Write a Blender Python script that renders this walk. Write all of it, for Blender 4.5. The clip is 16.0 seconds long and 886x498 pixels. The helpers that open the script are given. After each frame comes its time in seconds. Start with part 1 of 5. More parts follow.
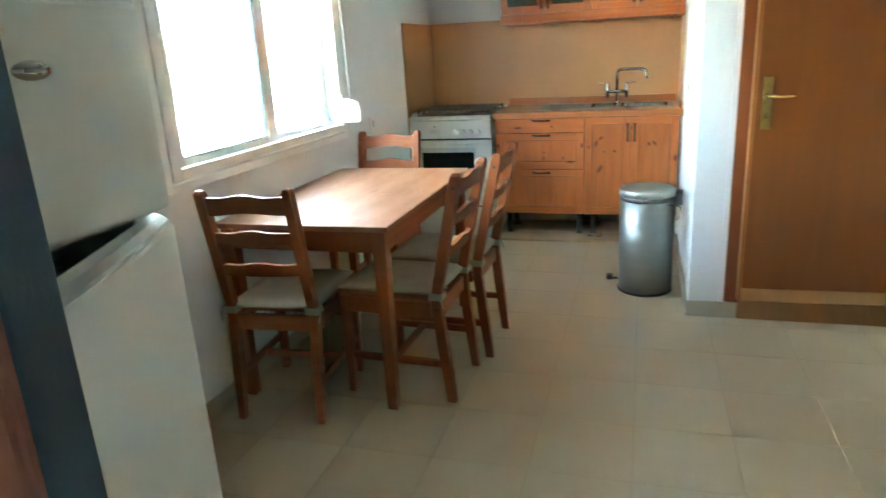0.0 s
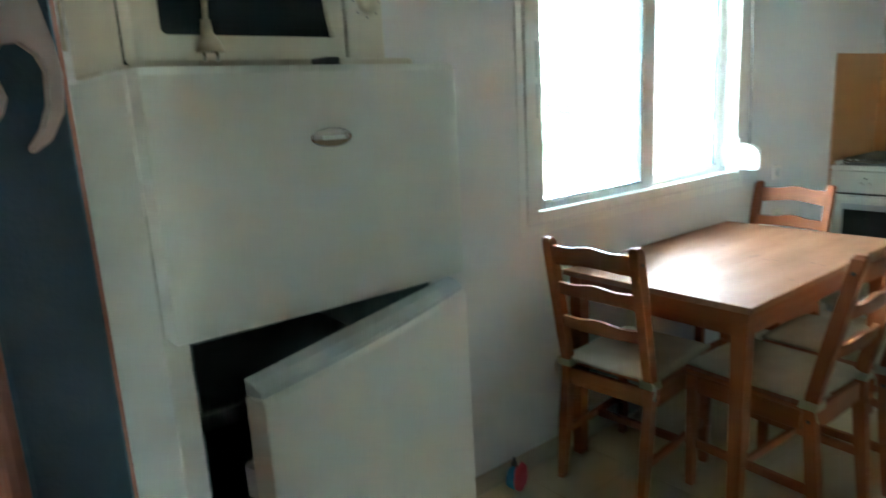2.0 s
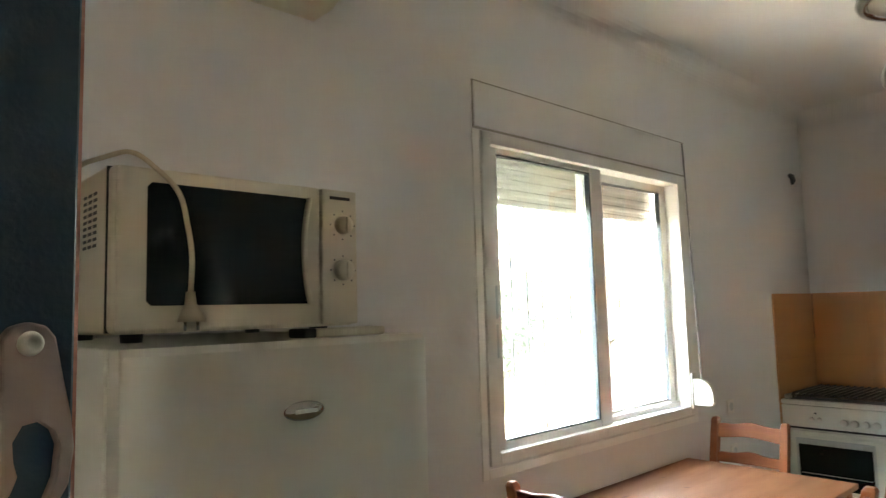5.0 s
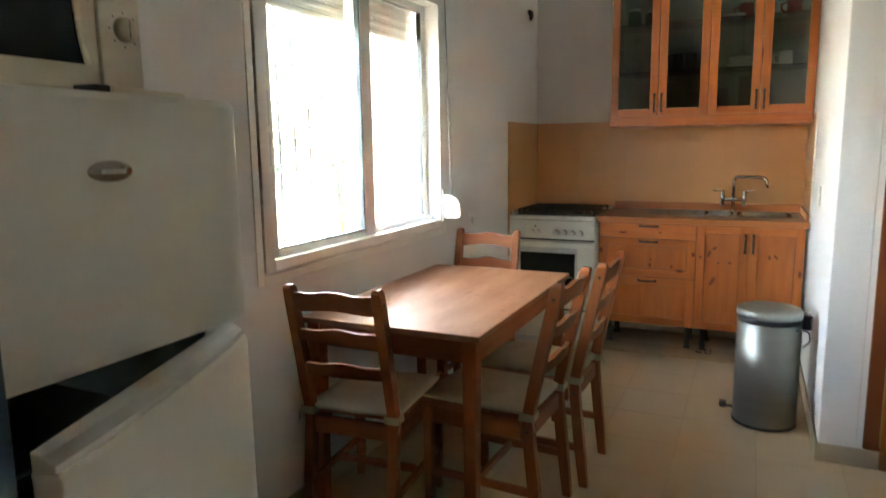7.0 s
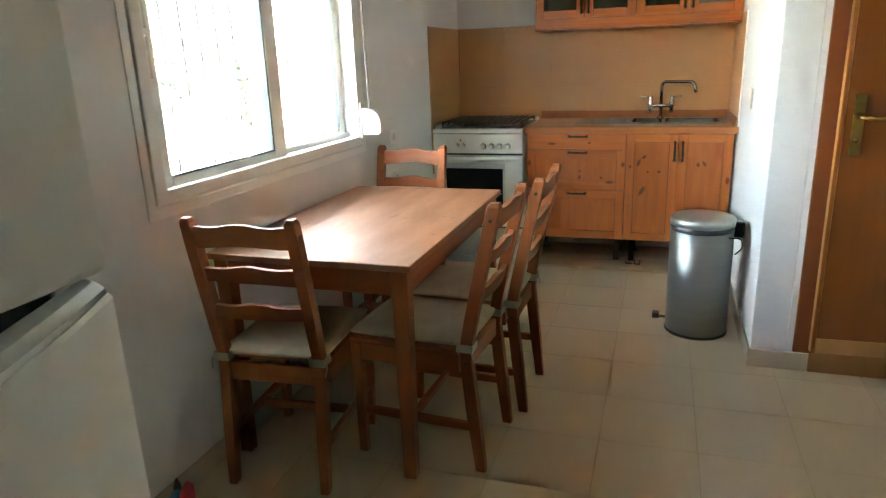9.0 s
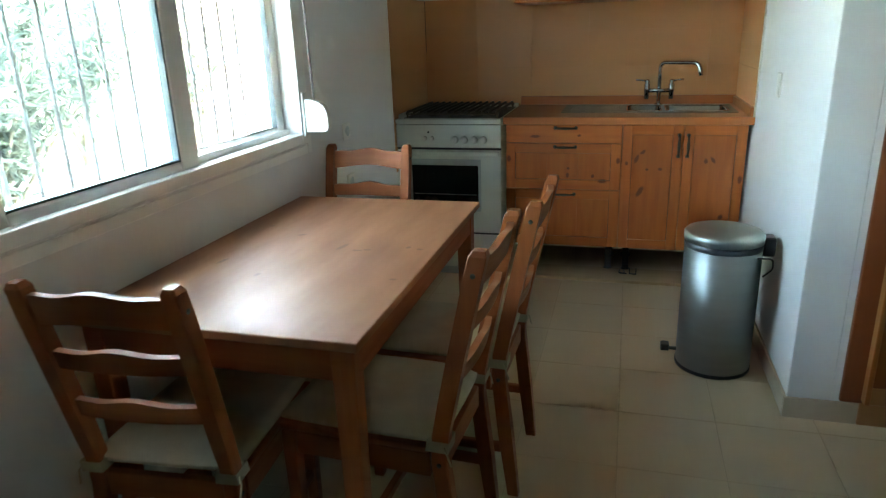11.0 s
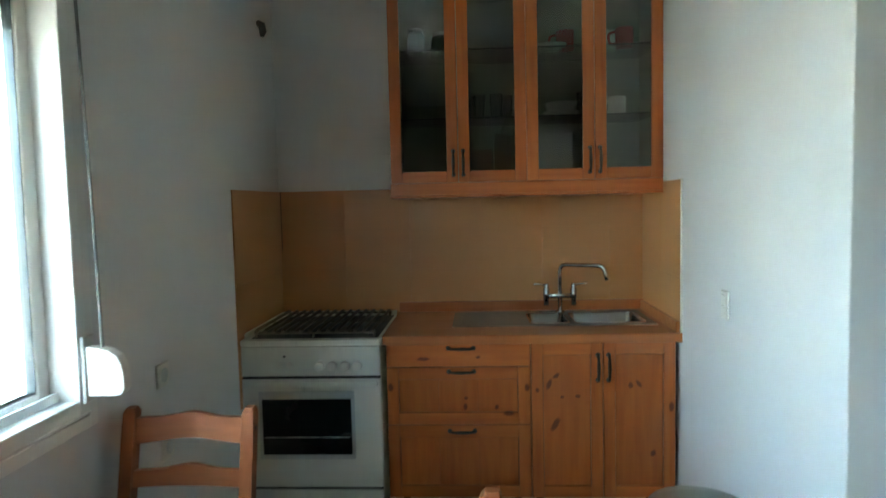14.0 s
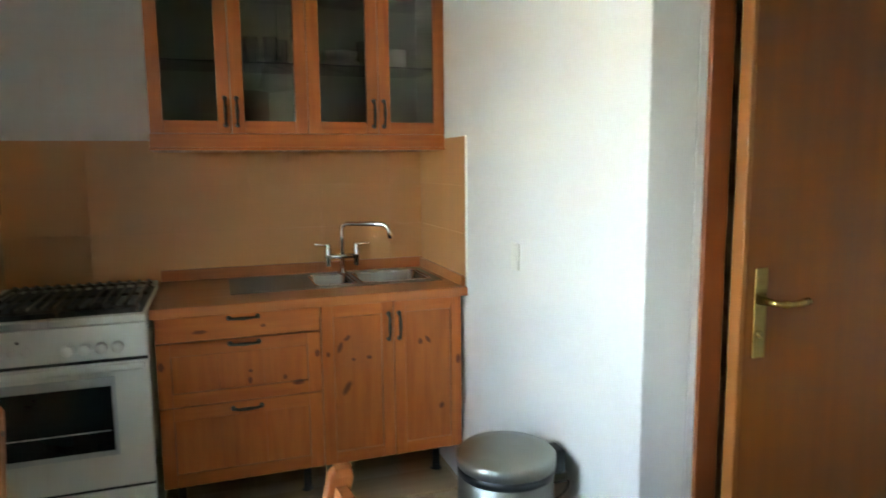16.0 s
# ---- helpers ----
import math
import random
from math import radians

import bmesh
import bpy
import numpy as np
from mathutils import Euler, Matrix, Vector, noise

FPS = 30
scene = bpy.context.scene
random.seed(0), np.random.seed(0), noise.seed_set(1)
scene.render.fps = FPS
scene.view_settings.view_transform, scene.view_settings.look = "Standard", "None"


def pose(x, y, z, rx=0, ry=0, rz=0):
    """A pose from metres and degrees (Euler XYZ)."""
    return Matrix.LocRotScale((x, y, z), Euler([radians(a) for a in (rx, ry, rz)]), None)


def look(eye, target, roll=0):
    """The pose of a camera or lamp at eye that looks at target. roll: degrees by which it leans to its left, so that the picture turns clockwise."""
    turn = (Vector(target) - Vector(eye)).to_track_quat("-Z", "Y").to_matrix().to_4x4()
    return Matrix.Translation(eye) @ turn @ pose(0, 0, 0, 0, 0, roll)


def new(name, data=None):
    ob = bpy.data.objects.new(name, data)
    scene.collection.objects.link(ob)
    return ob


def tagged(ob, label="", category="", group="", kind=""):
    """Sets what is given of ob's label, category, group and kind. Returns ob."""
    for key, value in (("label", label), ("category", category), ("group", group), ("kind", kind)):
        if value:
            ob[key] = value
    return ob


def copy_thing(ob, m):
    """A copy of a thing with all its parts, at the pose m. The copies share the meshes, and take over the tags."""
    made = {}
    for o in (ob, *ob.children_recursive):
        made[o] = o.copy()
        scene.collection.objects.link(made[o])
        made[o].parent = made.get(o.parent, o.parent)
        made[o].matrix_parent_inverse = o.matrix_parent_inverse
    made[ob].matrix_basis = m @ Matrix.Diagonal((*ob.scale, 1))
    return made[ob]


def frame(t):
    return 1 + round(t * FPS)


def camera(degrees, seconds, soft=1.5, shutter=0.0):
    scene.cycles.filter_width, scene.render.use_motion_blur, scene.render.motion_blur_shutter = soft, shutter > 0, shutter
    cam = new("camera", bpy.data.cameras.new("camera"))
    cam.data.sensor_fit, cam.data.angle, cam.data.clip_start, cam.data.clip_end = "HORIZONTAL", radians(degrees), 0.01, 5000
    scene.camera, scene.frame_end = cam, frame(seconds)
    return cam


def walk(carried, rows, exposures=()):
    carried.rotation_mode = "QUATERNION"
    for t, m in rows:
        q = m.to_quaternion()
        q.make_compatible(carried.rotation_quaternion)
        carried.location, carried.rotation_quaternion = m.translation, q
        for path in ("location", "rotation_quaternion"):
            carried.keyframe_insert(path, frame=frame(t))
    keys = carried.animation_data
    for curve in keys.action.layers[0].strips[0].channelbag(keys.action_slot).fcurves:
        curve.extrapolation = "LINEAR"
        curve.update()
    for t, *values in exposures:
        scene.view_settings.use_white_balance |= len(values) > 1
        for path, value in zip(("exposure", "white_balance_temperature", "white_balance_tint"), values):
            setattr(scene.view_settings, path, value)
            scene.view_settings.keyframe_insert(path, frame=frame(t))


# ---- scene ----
cam = camera(67.6, 16.0, soft=1.25, shutter=0.5)

PATH = [
    (0, (1.582, -5.099, 1.332), (1.015, -3.269, 0.757), -3.2),
    (0.5, (1.549, -5.039, 1.337), (0.833, -3.248, 0.81), -4.0),
    (1, (1.561, -4.963, 1.337), (0.73, -3.233, 0.775), -5.0),
    (1.5, (1.584, -4.849, 1.356), (0.324, -3.379, 0.856), -3.0),
    (2, (1.609, -4.817, 1.378), (0.076, -3.608, 0.941), -3.1),
    (2.5, (1.629, -4.808, 1.398), (-0.032, -3.718, 1.17), -2.9),
    (3, (1.621, -4.812, 1.422), (-0.037, -3.697, 1.339), -1.9),
    (5.5, (1.614, -4.869, 1.477), (0.254, -3.417, 1.677), -2.0),
    (6, (1.568, -4.895, 1.447), (0.454, -3.234, 1.463), -0.7),
    (6.5, (1.537, -4.914, 1.409), (0.593, -3.157, 1.263), -0.4),
    (7, (1.511, -4.937, 1.361), (0.673, -3.148, 1.055), -0.8),
    (7.5, (1.486, -4.963, 1.336), (0.744, -3.151, 0.931), -1.4),
    (8, (1.48, -4.949, 1.328), (0.79, -3.137, 0.839), -1.1),
    (8.5, (1.454, -4.853, 1.326), (0.806, -3.037, 0.797), -1.6),
    (11, (1.23, -4.114, 1.336), (0.714, -2.284, 0.714), -2.0),
    (11.5, (1.225, -3.941, 1.353), (0.689, -2.122, 0.716), -2.0),
    (12, (1.125, -3.758, 1.351), (0.722, -1.885, 0.778), -1.2),
    (12.5, (1.072, -3.62, 1.371), (0.832, -1.695, 0.881), -1.9),
    (13, (1.038, -3.535, 1.389), (0.853, -1.594, 0.944), -2.2),
    (13.5, (1.029, -3.413, 1.419), (0.864, -1.438, 1.15), -2.7),
    (14, (1.008, -3.32, 1.447), (0.9, -1.328, 1.308), -1.3),
    (14.5, (0.948, -3.253, 1.456), (1.047, -1.256, 1.418), -1.2),
    (15, (0.881, -3.185, 1.456), (1.205, -1.212, 1.398), -1.6),
    (15.5, (0.861, -3.155, 1.437), (1.322, -1.215, 1.28), -1.5),
    (16, (0.848, -3.164, 1.408), (1.491, -1.287, 1.153), -0.6),
]
EXPOSURES = [(0.0, 7.97, 7300, 1), (1.5, 7.8, 6900, -4), (2.0, 7.6, 6750, -5), (2.5, 7.3, 7500, 6), (3.0, 7.2, 7600, 5), (5.5, 7.12, 9100, 14), (6.5, 7.14, 8800, 13), (7.5, 7.3, 9100, 17),
             (8.5, 7.52, 8800, 14), (11.0, 6.7, 7300, -2), (12.5, 6.32, 7100, -3), (13.5, 6.32, 7000, -3), (14.5, 6.75, 7150, -2), (16.0, 6.92, 8200, 7)]
walk(cam, [(t, look(eye, target, roll)) for t, eye, target, roll in PATH], EXPOSURES)

# ---- light ----
world = bpy.data.worlds.new("sky")
scene.world = world
world.use_nodes = True
wn = world.node_tree.nodes
sky = wn.new("ShaderNodeTexSky")
sky.sky_type = "NISHITA"
sky.sun_disc = False
sky.sun_elevation = radians(51)
sky.sun_rotation = radians(16)
sky.dust_density = 3.0
wn["Background"].inputs["Strength"].default_value = 0.15
world.node_tree.links.new(sky.outputs[0], wn["Background"].inputs["Color"])

sun = new("sun", bpy.data.lights.new("sun", "SUN"))
sun.data.energy, sun.data.angle, sun.data.color = 1.0, radians(10), (1.0, 0.95, 0.88)
sun.matrix_world = look((2, 7, 9), (0, 0, 0))


# ---- materials ----
def mat(name, base, rough=0.5, metal=0.0, second=None, scale=6.0, stretch=(1, 1, 1), mix=0.5, fine=60.0, bump=0.02, rough_var=0.1,
        coat=0.0, spread=0.0, marks=None, detail=6.0, gloss=0.5):
    """A surface with broad patches between two tones, fine grain in the relief and, where given, dark marks and a change from piece to piece."""
    m = bpy.data.materials.new(name)
    m.use_nodes = True
    nt = m.node_tree
    n, li = nt.nodes, nt.links
    b = n["Principled BSDF"]
    b.inputs["Metallic"].default_value = metal
    b.inputs["Coat Weight"].default_value = coat
    b.inputs["Specular IOR Level"].default_value = gloss
    b.inputs["Coat Roughness"].default_value = 0.15
    tc = n.new("ShaderNodeTexCoord")
    mp = n.new("ShaderNodeMapping")
    mp.inputs["Scale"].default_value = stretch
    li.new(tc.outputs["Object"], mp.inputs["Vector"])
    vec = mp.outputs["Vector"]
    if spread:
        info = n.new("ShaderNodeObjectInfo")
        add = n.new("ShaderNodeVectorMath")
        add.operation = "MULTIPLY_ADD"
        li.new(info.outputs["Random"], add.inputs[0])
        add.inputs[1].default_value = (37.0, 19.0, 53.0)
        li.new(vec, add.inputs[2])
        vec = add.outputs[0]
    big = n.new("ShaderNodeTexNoise")
    big.inputs["Scale"].default_value, big.inputs["Detail"].default_value = scale, detail
    li.new(vec, big.inputs["Vector"])
    ramp = n.new("ShaderNodeValToRGB")
    ramp.color_ramp.elements[0].position, ramp.color_ramp.elements[1].position = 0.5 - mix / 2, 0.5 + mix / 2
    ramp.color_ramp.elements[0].color = (*base, 1)
    ramp.color_ramp.elements[1].color = (*(second or [c * 0.88 for c in base]), 1)
    li.new(big.outputs["Fac"], ramp.inputs["Fac"])
    colour = ramp.outputs["Color"]
    if marks:
        tone, plane, spots = marks
        wob = n.new("ShaderNodeTexNoise")
        wob.inputs["Scale"].default_value = 70.0
        li.new(tc.outputs["Object"], wob.inputs["Vector"])
        wob_add = n.new("ShaderNodeVectorMath")
        wob_add.operation = "MULTIPLY_ADD"
        wob_add.inputs[1].default_value = (0.008, 0.008, 0.008)
        li.new(wob.outputs["Color"], wob_add.inputs[0])
        li.new(tc.outputs["Object"], wob_add.inputs[2])
        last = None
        for u, v, ru, rv, turn in spots:
            sm = n.new("ShaderNodeMapping")
            sm.vector_type = "TEXTURE"
            if plane == "xz":
                sm.inputs["Location"].default_value = (u + 0.004, -0.592, v + 0.004)
                sm.inputs["Rotation"].default_value = (0, radians(turn), 0)
                sm.inputs["Scale"].default_value = (ru, 0.05, rv)
            else:
                sm.inputs["Location"].default_value = (u + 0.004, v + 0.004, 0.745)
                sm.inputs["Rotation"].default_value = (0, 0, radians(turn))
                sm.inputs["Scale"].default_value = (ru, rv, 0.05)
            li.new(wob_add.outputs[0], sm.inputs["Vector"])
            ln = n.new("ShaderNodeVectorMath")
            ln.operation = "LENGTH"
            li.new(sm.outputs["Vector"], ln.inputs[0])
            if last is None:
                last = ln.outputs["Value"]
            else:
                least = n.new("ShaderNodeMath")
                least.operation = "MINIMUM"
                li.new(last, least.inputs[0])
                li.new(ln.outputs["Value"], least.inputs[1])
                last = least.outputs[0]
        core = n.new("ShaderNodeMapRange")
        core.inputs["From Min"].default_value, core.inputs["From Max"].default_value = 1.5, 0.8
        core.inputs["To Min"].default_value, core.inputs["To Max"].default_value = 0.0, 0.9
        li.new(last, core.inputs["Value"])
        mmix = n.new("ShaderNodeMix")
        mmix.data_type = "RGBA"
        li.new(core.outputs["Result"], mmix.inputs["Factor"])
        li.new(colour, mmix.inputs["A"])
        mmix.inputs["B"].default_value = (*tone, 1)
        colour = mmix.outputs["Result"]
    if spread:
        hsv = n.new("ShaderNodeHueSaturation")
        mr = n.new("ShaderNodeMapRange")
        mr.inputs["To Min"].default_value, mr.inputs["To Max"].default_value = 1 - spread, 1 + spread
        li.new(info.outputs["Random"], mr.inputs["Value"])
        li.new(mr.outputs["Result"], hsv.inputs["Value"])
        li.new(colour, hsv.inputs["Color"])
        colour = hsv.outputs["Color"]
    li.new(colour, b.inputs["Base Color"])
    small = n.new("ShaderNodeTexNoise")
    small.inputs["Scale"].default_value, small.inputs["Detail"].default_value = fine, 4.0
    li.new(vec, small.inputs["Vector"])
    rr = n.new("ShaderNodeMapRange")
    rr.inputs["To Min"].default_value, rr.inputs["To Max"].default_value = max(0.03, rough - rough_var), min(1.0, rough + rough_var)
    li.new(big.outputs["Fac"], rr.inputs["Value"])
    li.new(rr.outputs["Result"], b.inputs["Roughness"])
    if bump:
        bp = n.new("ShaderNodeBump")
        bp.inputs["Strength"].default_value, bp.inputs["Distance"].default_value = bump * 5, 0.004
        li.new(small.outputs["Fac"], bp.inputs["Height"])
        li.new(bp.outputs["Normal"], b.inputs["Normal"])
    return m


def glass(name, tint=(1, 1, 1), rough=0.0, ior=1.48):
    """Clear refracting glass."""
    m = bpy.data.materials.new(name)
    m.use_nodes = True
    b = m.node_tree.nodes["Principled BSDF"]
    b.inputs["Base Color"].default_value = (*tint, 1)
    b.inputs["Roughness"].default_value = rough
    b.inputs["Transmission Weight"].default_value = 1.0
    b.inputs["IOR"].default_value = ior
    return m


WALL = mat("white_wall_paint", (0.72, 0.71, 0.69), 0.75, second=(0.67, 0.66, 0.64), scale=1.6, fine=38, bump=0.05)
CEIL = mat("ceiling_paint", (0.74, 0.72, 0.69), 0.85, second=(0.69, 0.67, 0.64), scale=1.2, fine=30, bump=0.04)
GROUT = mat("tile_grout", (0.40, 0.295, 0.185), 0.8, scale=9)
TILE = mat("floor_tile", (0.465, 0.340, 0.212), 0.30, second=(0.45, 0.328, 0.203), scale=3, fine=25, bump=0.002, spread=0.008, rough_var=0.02)
SKIRT = mat("tile_skirting", (0.45, 0.355, 0.25), 0.4, second=(0.39, 0.31, 0.22), scale=8, bump=0.01)
SPLASH = mat("ochre_wall_tile", (0.56, 0.264, 0.104), 0.40, second=(0.545, 0.256, 0.099), scale=2, fine=30, bump=0.002, spread=0.003, rough_var=0.02)
SGROUT = mat("ochre_grout", (0.52, 0.245, 0.094), 0.7)
# knots of the kitchen fronts and of the table top: place, half widths, turn
FRONT_KNOTS = [(0.767, 0.797, 0.022, 0.006, 0), (0.995, 0.803, 0.008, 0.005, 0), (0.627, 0.677, 0.009, 0.015, 0), (1.198, 0.673, 0.009, 0.013, 0), (0.943, 0.627, 0.007, 0.006, 0),
               (0.940, 0.590, 0.007, 0.011, 0), (1.071, 0.589, 0.007, 0.009, 0), (1.121, 0.563, 0.019, 0.009, 0), (1.240, 0.662, 0.007, 0.009, 0), (1.289, 0.683, 0.008, 0.019, 20),
               (1.319, 0.719, 0.013, 0.007, -35), (1.314, 0.513, 0.010, 0.026, 30), (1.343, 0.629, 0.007, 0.005, 0), (1.407, 0.632, 0.009, 0.007, 0), (1.625, 0.678, 0.008, 0.011, 0),
               (1.658, 0.683, 0.007, 0.016, -35), (1.789, 0.587, 0.009, 0.017, 0), (1.716, 0.389, 0.009, 0.013, 30)]
TABLE_KNOTS = [(0.250, 0.691, 0.012, 0.006, 30), (0.428, 0.598, 0.007, 0.026, -12), (0.484, 0.572, 0.013, 0.006, 0), (0.512, 0.582, 0.010, 0.007, 0), (0.625, 0.622, 0.006, 0.008, 0),
               (0.662, 0.611, 0.008, 0.006, 0), (0.666, 0.365, 0.008, 0.006, 0), (0.298, 0.336, 0.006, 0.010, 0), (0.102, 0.771, 0.008, 0.005, 0), (0.140, 0.420, 0.006, 0.02, -10)]
PINE_X = mat("pine_grain_across", (0.50, 0.142, 0.032), 0.40, second=(0.33, 0.072, 0.014), scale=3, stretch=(1.2, 14, 14), mix=0.7, fine=16, bump=0.008,
             marks=((0.10, 0.013, 0.004), "xz", FRONT_KNOTS), coat=0.06, spread=0.10)
PINE_Z = mat("pine_grain_upright", (0.50, 0.142, 0.032), 0.40, second=(0.33, 0.072, 0.014), scale=3, stretch=(14, 14, 1.2), mix=0.7, fine=16, bump=0.008,
             marks=((0.10, 0.013, 0.004), "xz", FRONT_KNOTS), coat=0.06, spread=0.10)
TOPWOOD = mat("worktop_wood", (0.41, 0.135, 0.040), 0.36, second=(0.33, 0.098, 0.026), scale=3, stretch=(1.0, 16, 16), mix=0.6, fine=14, bump=0.006, coat=0.25)
TABLE_TOP = mat("table_pine_top", (0.335, 0.138, 0.056), 0.50, second=(0.22, 0.080, 0.030), scale=2.4, stretch=(5.0, 1.1, 5.0), mix=0.6, fine=14, bump=0.008,
                marks=((0.17, 0.062, 0.025), "xy", TABLE_KNOTS), coat=0.0, rough_var=0.10, gloss=0.46)
WOOD_X = mat("stained_pine_across", (0.335, 0.096, 0.026), 0.48, second=(0.215, 0.058, 0.016), scale=3, stretch=(1.2, 14, 14), mix=0.7, fine=18, bump=0.01, spread=0.06, gloss=0.3)
WOOD_Y = mat("stained_pine_along", (0.335, 0.096, 0.026), 0.48, second=(0.215, 0.058, 0.016), scale=3, stretch=(14, 1.2, 14), mix=0.7, fine=18, bump=0.01, spread=0.06, gloss=0.3)
WOOD_Z = mat("stained_pine_upright", (0.335, 0.096, 0.026), 0.48, second=(0.215, 0.058, 0.016), scale=3, stretch=(14, 14, 1.2), mix=0.7, fine=18, bump=0.01, spread=0.06, gloss=0.3)
SCREWD = mat("dark_screw_head", (0.04, 0.03, 0.025), 0.5)
CUSHION = mat("beige_cotton", (0.46, 0.385, 0.28), 0.9, second=(0.39, 0.32, 0.23), scale=14, fine=260, bump=0.10)
WHITE_EN = mat("white_enamel", (0.69, 0.70, 0.635), 0.30, second=(0.665, 0.675, 0.605), scale=2, bump=0.003, rough_var=0.02)
WHITE_PL = mat("white_plastic", (0.74, 0.72, 0.66), 0.38, second=(0.70, 0.675, 0.61), scale=5, bump=0.006)
CREAM_PL = mat("aged_cream_plastic", (0.66, 0.61, 0.49), 0.42, second=(0.61, 0.555, 0.43), scale=6, bump=0.006)
GREY_PL = mat("pale_grey_plastic", (0.52, 0.56, 0.54), 0.45, scale=8)
PVC = mat("white_window_profile", (0.78, 0.77, 0.73), 0.35, second=(0.73, 0.72, 0.67), scale=4, bump=0.004)
BLACK = mat("black_plastic", (0.018, 0.019, 0.02), 0.42)
# shade inside open gaps and slots, given as a near-black colour
SHADOWGAP = mat("gap_shade", (0.03, 0.03, 0.028), 0.8)
IRON = mat("cast_iron", (0.085, 0.070, 0.055), 0.5, second=(0.13, 0.105, 0.08), scale=40, bump=0.04)
HANDLE = mat("dark_bronze", (0.055, 0.048, 0.045), 0.38, metal=0.7, scale=30)
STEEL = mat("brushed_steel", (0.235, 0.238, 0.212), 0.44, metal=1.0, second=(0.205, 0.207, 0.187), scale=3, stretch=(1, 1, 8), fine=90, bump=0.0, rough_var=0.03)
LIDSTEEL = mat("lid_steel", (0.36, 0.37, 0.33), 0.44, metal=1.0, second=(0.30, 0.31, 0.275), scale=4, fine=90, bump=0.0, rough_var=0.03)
SINK = mat("sink_steel", (0.22, 0.195, 0.165), 0.5, metal=0.9, second=(0.20, 0.175, 0.15), scale=5, stretch=(2, 20, 2), bump=0.0, rough_var=0.03)
LIPSTEEL = mat("polished_lip_steel", (0.55, 0.55, 0.54), 0.2, metal=1.0, scale=10, bump=0.0, rough_var=0.03)
BOWL = mat("bowl_steel", (0.30, 0.30, 0.28), 0.20, metal=1.0, second=(0.26, 0.26, 0.24), scale=8, bump=0.0, rough_var=0.03)
CHROME = mat("chrome", (0.50, 0.50, 0.49), 0.10, metal=1.0, scale=10, bump=0, rough_var=0.03)
BRASS = mat("worn_brass", (0.66, 0.44, 0.15), 0.24, metal=1.0, second=(0.36, 0.24, 0.09), scale=18, bump=0.004)
DOORWOOD = mat("varnished_door_veneer", (0.225, 0.060, 0.008), 0.36, second=(0.16, 0.039, 0.005), scale=2.2, stretch=(9, 9, 0.6), mix=0.8, fine=12, bump=0.006, coat=0.15)
JAMBWOOD = mat("reddish_frame_wood", (0.205, 0.050, 0.012), 0.40, second=(0.155, 0.035, 0.008), scale=2.5, stretch=(12, 12, 0.8), mix=0.8, bump=0.006)
DOOREDGE = mat("pale_door_edge", (0.30, 0.098, 0.020), 0.42, second=(0.25, 0.078, 0.015), scale=2.5, stretch=(12, 12, 0.8), bump=0.006)
STEP = mat("brown_step_stone", (0.40, 0.185, 0.062), 0.40, second=(0.34, 0.15, 0.048), scale=9, bump=0.01)
GLASS = glass("window_glass", (0.97, 1.0, 0.98))
TINTGLASS = glass("greenish_window_glass", (0.68, 0.80, 0.80))
CABGLASS = glass("cabinet_glass", (0.50, 0.56, 0.50), 0.0, 1.7)
OVENGLASS = mat("black_oven_glass", (0.012, 0.018, 0.016), 0.07, bump=0, rough_var=0.02)
MWGLASS = mat("dark_microwave_glass", (0.008, 0.014, 0.016), 0.08, bump=0, rough_var=0.02, gloss=0.28)
TUMBLER = glass("drinking_glass", (0.90, 0.94, 0.92), 0.0, 1.12)
GREENGLASS = glass("green_jar_glass", (0.45, 0.72, 0.55), 0.0, 1.15)
OPAL = mat("opal_lamp_glass", (0.48, 0.455, 0.385), 0.25, second=(0.43, 0.41, 0.345), scale=3, bump=0, coat=0.3)
NAVY = mat("navy_fabric_board", (0.017, 0.053, 0.083), 0.6, second=(0.021, 0.062, 0.094), scale=5, fine=180, bump=0.03)
RED = mat("red_orange_board", (0.36, 0.130, 0.090), 0.55, second=(0.31, 0.108, 0.075), scale=5, fine=120, bump=0.02)
PINK = mat("pinkish_plastic", (0.47, 0.37, 0.34), 0.4, second=(0.41, 0.31, 0.28), scale=12)
CORD = mat("yellowed_cable", (0.54, 0.45, 0.31), 0.5, scale=20)
GREYCORD = mat("grey_strap", (0.17, 0.17, 0.165), 0.8, scale=40)
PAPER = mat("printed_paper", (0.66, 0.66, 0.60), 0.8, second=(0.50, 0.50, 0.45), scale=30, mix=0.3)
TOYRED = mat("red_cloth", (0.50, 0.035, 0.04), 0.7, scale=20)
TOYBLUE = mat("blue_cloth", (0.02, 0.13, 0.27), 0.7, second=(0.03, 0.20, 0.24), scale=20)
REDCHINA = mat("red_glazed_china", (0.50, 0.03, 0.025), 0.25)
WHITECHINA = mat("white_china", (0.70, 0.70, 0.66), 0.25)
BOARD = mat("tan_plinth_board", (0.43, 0.30, 0.17), 0.5, second=(0.36, 0.25, 0.14), scale=3, stretch=(1, 12, 12))
SHUTTER = mat("shutter_slat", (0.42, 0.37, 0.31), 0.5, scale=10)
BARS = mat("painted_iron_bar", (0.09, 0.095, 0.095), 0.6, second=(0.07, 0.07, 0.068), scale=30)
LEAF = mat("oleander_leaf", (0.095, 0.12, 0.095), 0.55, second=(0.12, 0.145, 0.12), scale=9, mix=0.6)
BARK = mat("shrub_stem", (0.16, 0.13, 0.09), 0.85, scale=20)
# dark teal that puts the fridge's inner shade into the plastic's colour
FRIDGESHADE = mat("fridge_inner_shade", (0.13, 0.18, 0.18), 0.5, second=(0.11, 0.155, 0.155), scale=4)
